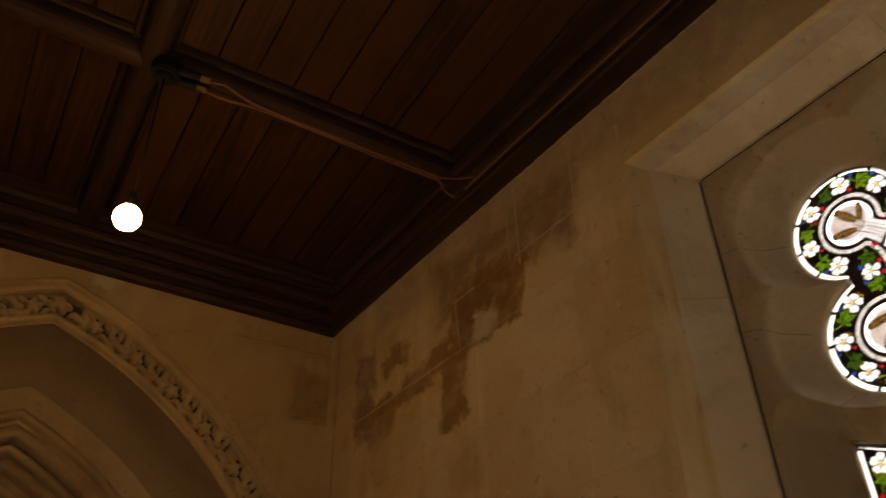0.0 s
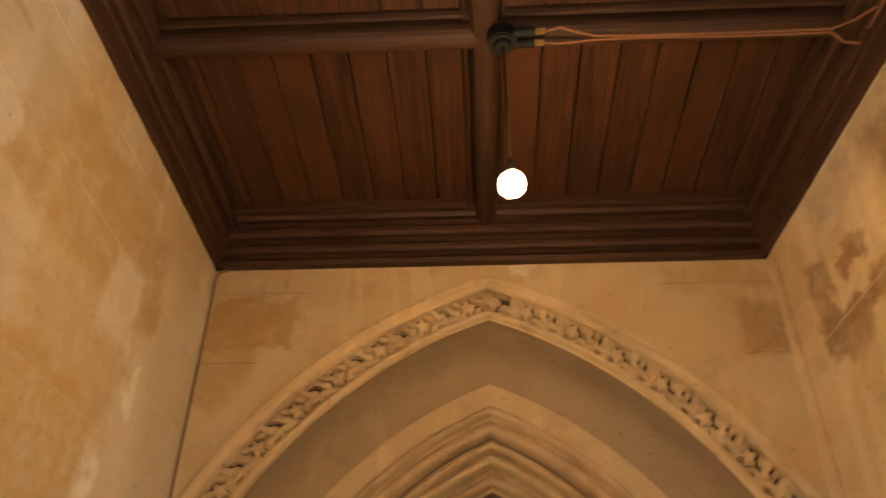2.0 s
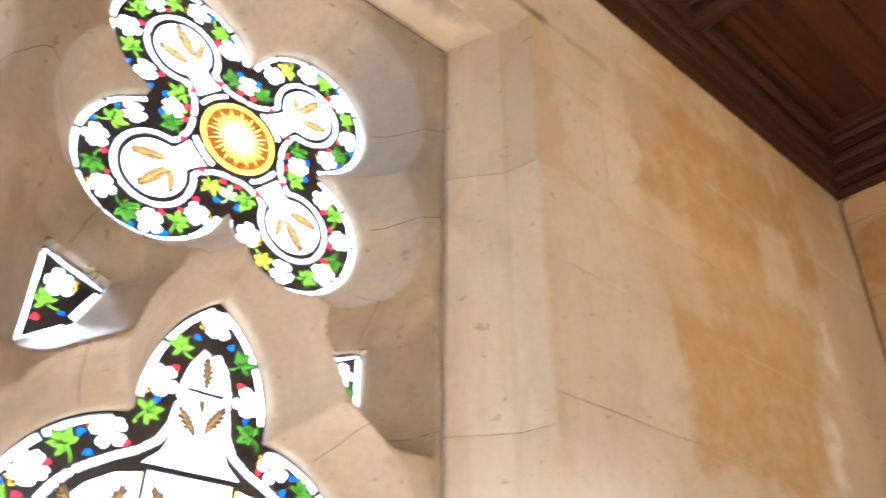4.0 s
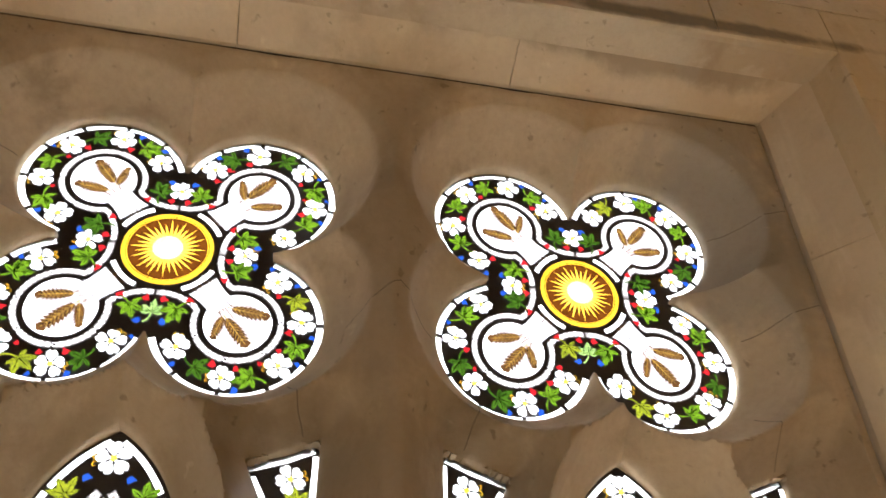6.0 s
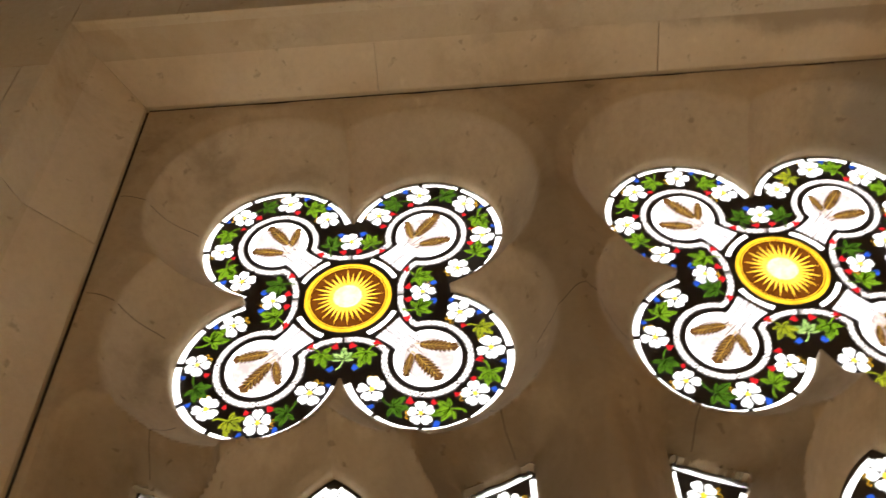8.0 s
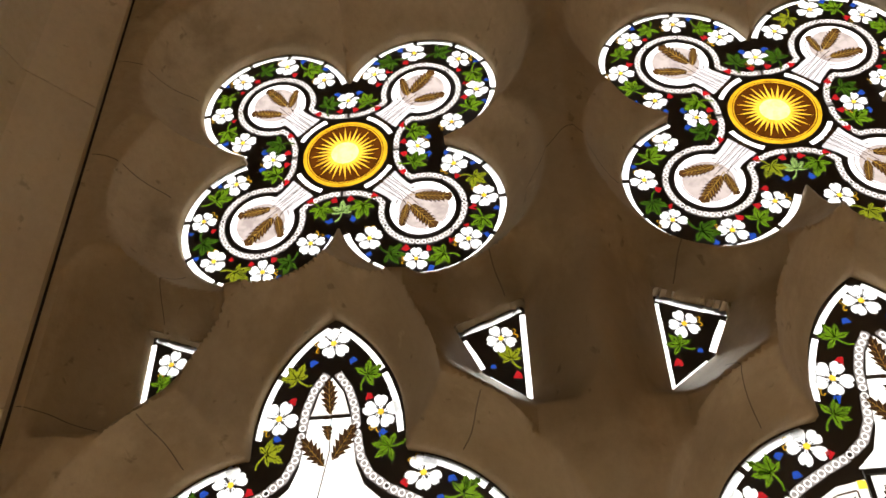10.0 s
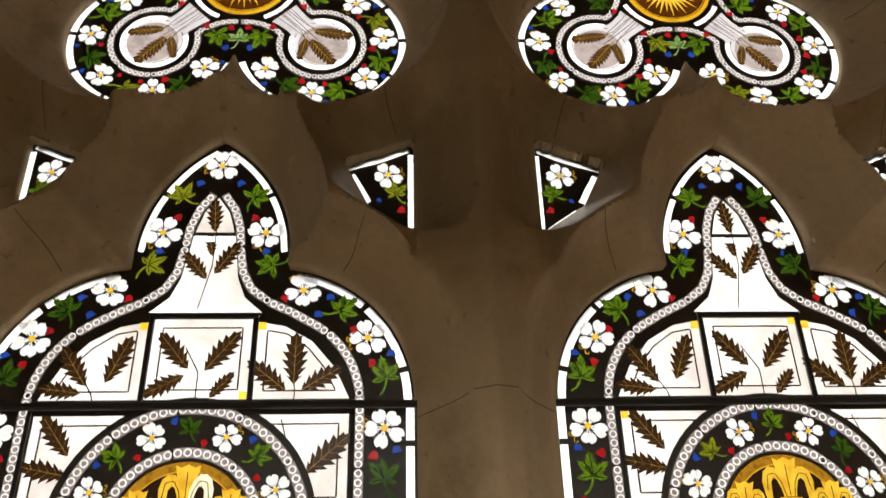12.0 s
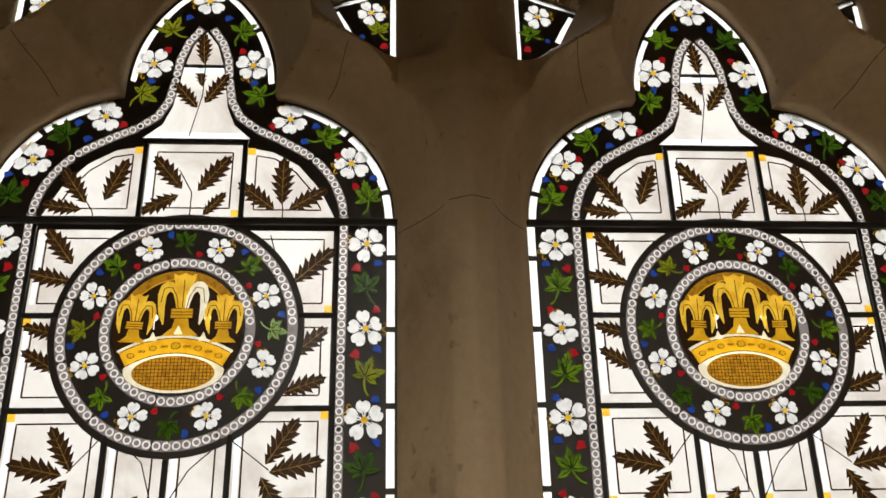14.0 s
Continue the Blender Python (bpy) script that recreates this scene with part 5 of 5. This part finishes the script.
    shapes += [(disc(0, -0.0555, 0.0650, 40, 0.45), 2.4, 2), (disc(0, -0.0585, 0.0535, 40, 0.43), 3.0, 3)]
    for k in range(-10, 11):
        x = k * 0.0048
        h = 0.0222 * math.sqrt(max(0.0, 1 - (x / 0.0535) ** 2))
        shapes.append(([(x - 0.0004, -0.0585 - h), (x + 0.0004, -0.0585 - h), (x + 0.0004, -0.0585 + h), (x - 0.0004, -0.0585 + h)], 3.3, 4))
    for k in range(-4, 5):
        h = k * 0.0046
        w = 0.0525 * math.sqrt(max(0.0, 1 - (h / 0.0230) ** 2))
        shapes.append(([(-w, -0.0585 + h), (w, -0.0585 + h), (w, -0.0577 + h), (-w, -0.0577 + h)], 3.3, 4))
    shapes += ribbons(arc(0, -0.150, 0.1385, 59, 121, 30), 0.0012, 9, 0, 3.0, 4) + ribbons(arc(0, -0.150, 0.1180, 55, 125, 30), 0.0012, 9, 0, 3.0, 4)
    for k in range(-4, 5):
        a = radians(90 - k * 6.6)
        u, z = 0.128 * math.cos(a), -0.150 + 0.128 * math.sin(a)
        for du, r in (((0.0, 0.0052 if k else 0.0068),) if k % 2 == 0 else ((-0.0024, 0.0024), (0.0024, 0.0024))):
            shapes += [(disc(u + du, z, r, 10, 0.72), 3.0, 4), (disc(u + du, z, r - 0.0011, 10, 0.72), 3.3, 0)]
    for u, z in ((0.0015, 0.006), (-0.031, -0.003), (0.035, -0.003)):
        shapes.append(([(u - 0.006, z - 0.0125), (u + 0.006, z - 0.0125), (u, z)], 3.6, 2))
    above("crown", shapes, [G_GOLD, G_BROWN, G_SILVER, G_BASE, G_EAR])
    spots = ((0.004, 0.0225, 1.0, 0, seed % 2 == 1), (-0.0565, 0.0060, 0.76, -3, False), (0.0600, 0.0060, 0.76, 0, False))
    lilies = []
    for u, z, k, tl, pale in spots:
        lilies += fleur(u, z, k, tl, pale)
    above("crown_lilies", lilies, [G_YELLOW, G_GOLD, G_SILVER])
    lines = []
    for u, z, k, tl, pale in spots:
        for path in ([(0, 0.008), (0, 0.048)], [(0.0055, 0.007), (0.0085, 0.024), (0.016, 0.037), (0.026, 0.035), (0.029, 0.015)], [(-0.0055, 0.007), (-0.0085, 0.024), (-0.016, 0.037), (-0.026, 0.035), (-0.029, 0.015)], [(-0.0142, 0.0018), (0.0142, 0.0018)], [(-0.0142, -0.0022), (0.0142, -0.0022)], [(-0.0150, 0.0068), (0.0150, 0.0068)], [(-0.0150, -0.0068), (0.0150, -0.0068)]):
            lines += ribbons(rotated(path, tl, u, z, k), 0.0011, 9, 0, 3.8, 0)
    above("crown_lines", lines, [G_EAR])
    above("crown_pearls", [(disc(u, 0.0165, 0.0048, 12), 3, 0) for u in (-0.031, 0.0385)] + [([(u - 0.0007, 0.0), (u + 0.0007, 0.0), (u + 0.0007, 0.012), (u - 0.0007, 0.012)], 3, 0) for u in (-0.031, 0.0385)], [G_WHITE])
    # lead cames between the quarries and the iron saddle bars
    def bar(name, mat, u0, u1, z0, z1, depth, x0=0.001):
        bm = boxed(x0, x0 + depth, u0, u1, z0 - zc, z1 - zc, min(depth, z1 - z0, u1 - u0) * 0.3)
        ob = part(name, bm, mat, panel)
        return ob
    bar("saddle_bar", M_IRON, -LH - 0.005, LH + 0.005, 1.987, 1.9965, 0.012, 0.006)
    bar("saddle_bar", M_IRON, -LH - 0.005, LH + 0.005, 1.472, 1.4815, 0.012, 0.006)
    bar("came", M_LEAD, -0.075, 0.075, 2.118, 2.1255, 0.0035)
    for s in (-1, 1):
        a, b = sorted((s * 0.158, s * 0.208))
        for z in (1.858, 1.732):
            bar("came", M_LEAD, a, b, z - 0.0036, z + 0.0036, 0.0035)
        bar("came", M_LEAD, s * 0.071 - 0.0036, s * 0.071 + 0.0036, 2.0, 2.118, 0.0035)
        bar("came", M_LEAD, s * 0.2085 - 0.003, s * 0.2085 + 0.003, SILL + 0.05, 1.99, 0.0035)
        bar("came", M_LEAD, s * 0.0785 - 0.0036, s * 0.0785 + 0.0036, SILL + 0.06, 1.70, 0.0035)
    bar("came", M_LEAD, -0.0036, 0.0036, SILL + 0.06, 1.668, 0.0035)
    for z in (1.602, 1.342):
        bar("came", M_LEAD, -0.206, 0.206, z - 0.0036, z + 0.0036, 0.0035)


def spandrel_glass(cu, s, seed):
    rnd = random.Random(seed)
    grow = [(0.175, 2.378), (0.243, 2.397), (0.297, 2.420), (0.297, 2.231), (0.220, 2.288)]
    pts = [(s * (u - 0.25), z - 2.34) for u, z in grow]
    panel = ground("spandrel_panel", pts, cu + s * 0.25, 2.34, "small stained glass spandrel with one white flower")

    def put(name, me, u, z, turn, k):
        lay(name, me, panel, Matrix.Translation((0, s * u, z)) @ Matrix.Rotation(radians(turn), 4, "X") @ Matrix.Scale(k, 4))

    put("flower", rnd.choice(FLOWERS), 0.002, 0.014, rnd.uniform(0, 70), 1.0)
    put("leaf", rnd.choice(LEAVES), 0.014, -0.020, rnd.uniform(-40, 40), 0.9)
    put("chip", CHIP_RED, 0.022, -0.047, 0, 0.9)
    put("chip", CHIP_BLUE, -0.012, -0.03, 0, 0.6)
    for path in ([(-0.062, 0.026), (-0.030, 0.036), (-0.004, 0.045), (0.034, 0.062)], [(0.037, 0.052), (0.037, -0.086)], [(-0.054, 0.014), (-0.040, -0.010), (-0.028, -0.034)], [(-0.020, -0.050), (0.030, -0.086)]):
        painted_path = [(s * u, z) for u, z in path]
        lay("border_fillet", flat("border_fillet", ribbons(painted_path, 0.010, 9, 0, 1, 0), [G_WHITE]), panel, Matrix.Identity(4))


for i, c in enumerate(LC):
    quatrefoil_glass(QC[i], 2 + i)
    light_glass(c, 5 + i)
    for s in (-1, 1):
        spandrel_glass(c, s, 20 + 3 * i + s)

# the opposite window is its twin, in the skewed east wall
EAST = copy_thing(WINDOW, SKEW @ Matrix.Translation((XE + XW, 0, 0)) @ Matrix.Rotation(math.pi, 4, "Z"))
EAST.name = "window_2"
tagged(EAST, "matching stained glass window in pale stone tracery in the facing wall")


# ---- lamp, junction box and cables ----
M_CORNER = plain("brown_cable", (0.17, 0.10, 0.055), 0.6)
def pendant_lamp():
    lamp = empty("pendant_lamp", "glowing warm bulb hanging on a thin cord below the ribs", "lamp")
    bm = bmesh.new()
    bmesh.ops.create_uvsphere(bm, u_segments=24, v_segments=16, radius=0.033)
    for v in bm.verts:
        v.co.z *= 1.0 if v.co.z < 0 else 1.12
        v.co += Vector((0.606, 1.5, 3.005))
    part("bulb", bm, M_BULB, lamp, "bright frosted bulb", True)
    bm = bmesh.new()
    bmesh.ops.create_cone(bm, cap_ends=True, segments=20, radius1=0.015, radius2=0.009, depth=0.045, matrix=Matrix.Translation((0.606, 1.5, 3.061)))
    part("socket", bm, M_BLACK, lamp)
    tube("cord", [(0.606, 1.5, 3.085), (0.604, 1.5, 3.3), (0.600, 1.497, 3.51)], 0.0022, M_CABLE, lamp)
    box_ob = empty("junction_box", "round black conduit box with two brass glands under the rib crossing", "junction box")
    bm = bmesh.new()
    bmesh.ops.create_cone(bm, cap_ends=True, segments=28, radius1=0.040, radius2=0.044, depth=0.045, matrix=Matrix.Translation((0.600, 1.497, 3.537)))
    bmesh.ops.bevel(bm, geom=[e for e in bm.edges if abs(e.verts[0].co.z - e.verts[1].co.z) < 1e-4], offset=0.005, segments=2, affect="EDGES")
    part("body", bm, M_BLACK, box_ob)
    bm = bmesh.new()
    bmesh.ops.create_cone(bm, cap_ends=True, segments=20, radius1=0.02, radius2=0.026, depth=0.012, matrix=Matrix.Translation((0.600, 1.497, 3.510)))
    part("lid", bm, M_BLACK, box_ob)
    for dy in (-0.022, 0.018):
        bm = bmesh.new()
        bmesh.ops.create_cone(bm, cap_ends=True, segments=16, radius1=0.014, radius2=0.014, depth=0.06, matrix=pose(0.662, 1.497 + dy, 3.537, 0, 90, -3))
        part("spout", bm, M_BLACK, box_ob)
        bm = bmesh.new()
        bmesh.ops.create_cone(bm, cap_ends=True, segments=6, radius1=0.011, radius2=0.009, depth=0.03, matrix=pose(0.704, 1.495 + dy, 3.536, 0, 90, -3))
        part("gland", bm, M_BRASS, box_ob, "brass cable gland")
    for dy, sag in ((-0.022, 0.0), (0.018, 0.006)):
        pts = [(0.716, 1.495 + dy, 3.536), (0.76, 1.49 + dy * 1.4, 3.532), (0.80, 1.50 + dy, 3.538), (0.86, 1.515 + dy * 0.35, 3.551), (1.0, 1.52 + dy * 0.2, 3.556), (1.3, 1.522 + dy * 0.2, 3.556 - sag), (1.52, 1.52 + dy * 0.3, 3.553), (1.555, 1.50 + dy * 2, 3.52), (1.578, 1.46 + dy * 3, 3.49)]
        tagged(tube("ceiling_cable", pts, 0.0042, M_WIRE), "copper-sheathed cable clipped along the wooden rib", "cable", "cables on the ceiling")
    tagged(tube("ceiling_cable", [(1.582, 1.46, 3.488), (1.599, 1.2, 3.488), (1.639, 0.6, 3.488), (1.72, -0.6, 3.488)], 0.0042, M_WIRE), "copper-sheathed cable clipped along the cornice", "cable", "cables on the ceiling")
    tagged(tube("corner_cable", [(XW + 0.05, YN - 0.008, ZC - 0.004), (XW + 0.016, YN - 0.005, ZC - 0.012), (XW + 0.006, YN - 0.005, ZC - 0.035), (XW + 0.005, YN - 0.005, 2.6), (XW + 0.005, YN - 0.005, 1.0)], 0.0046, M_CORNER), "dark cable running down the corner of the porch", "cable")


pendant_lamp()
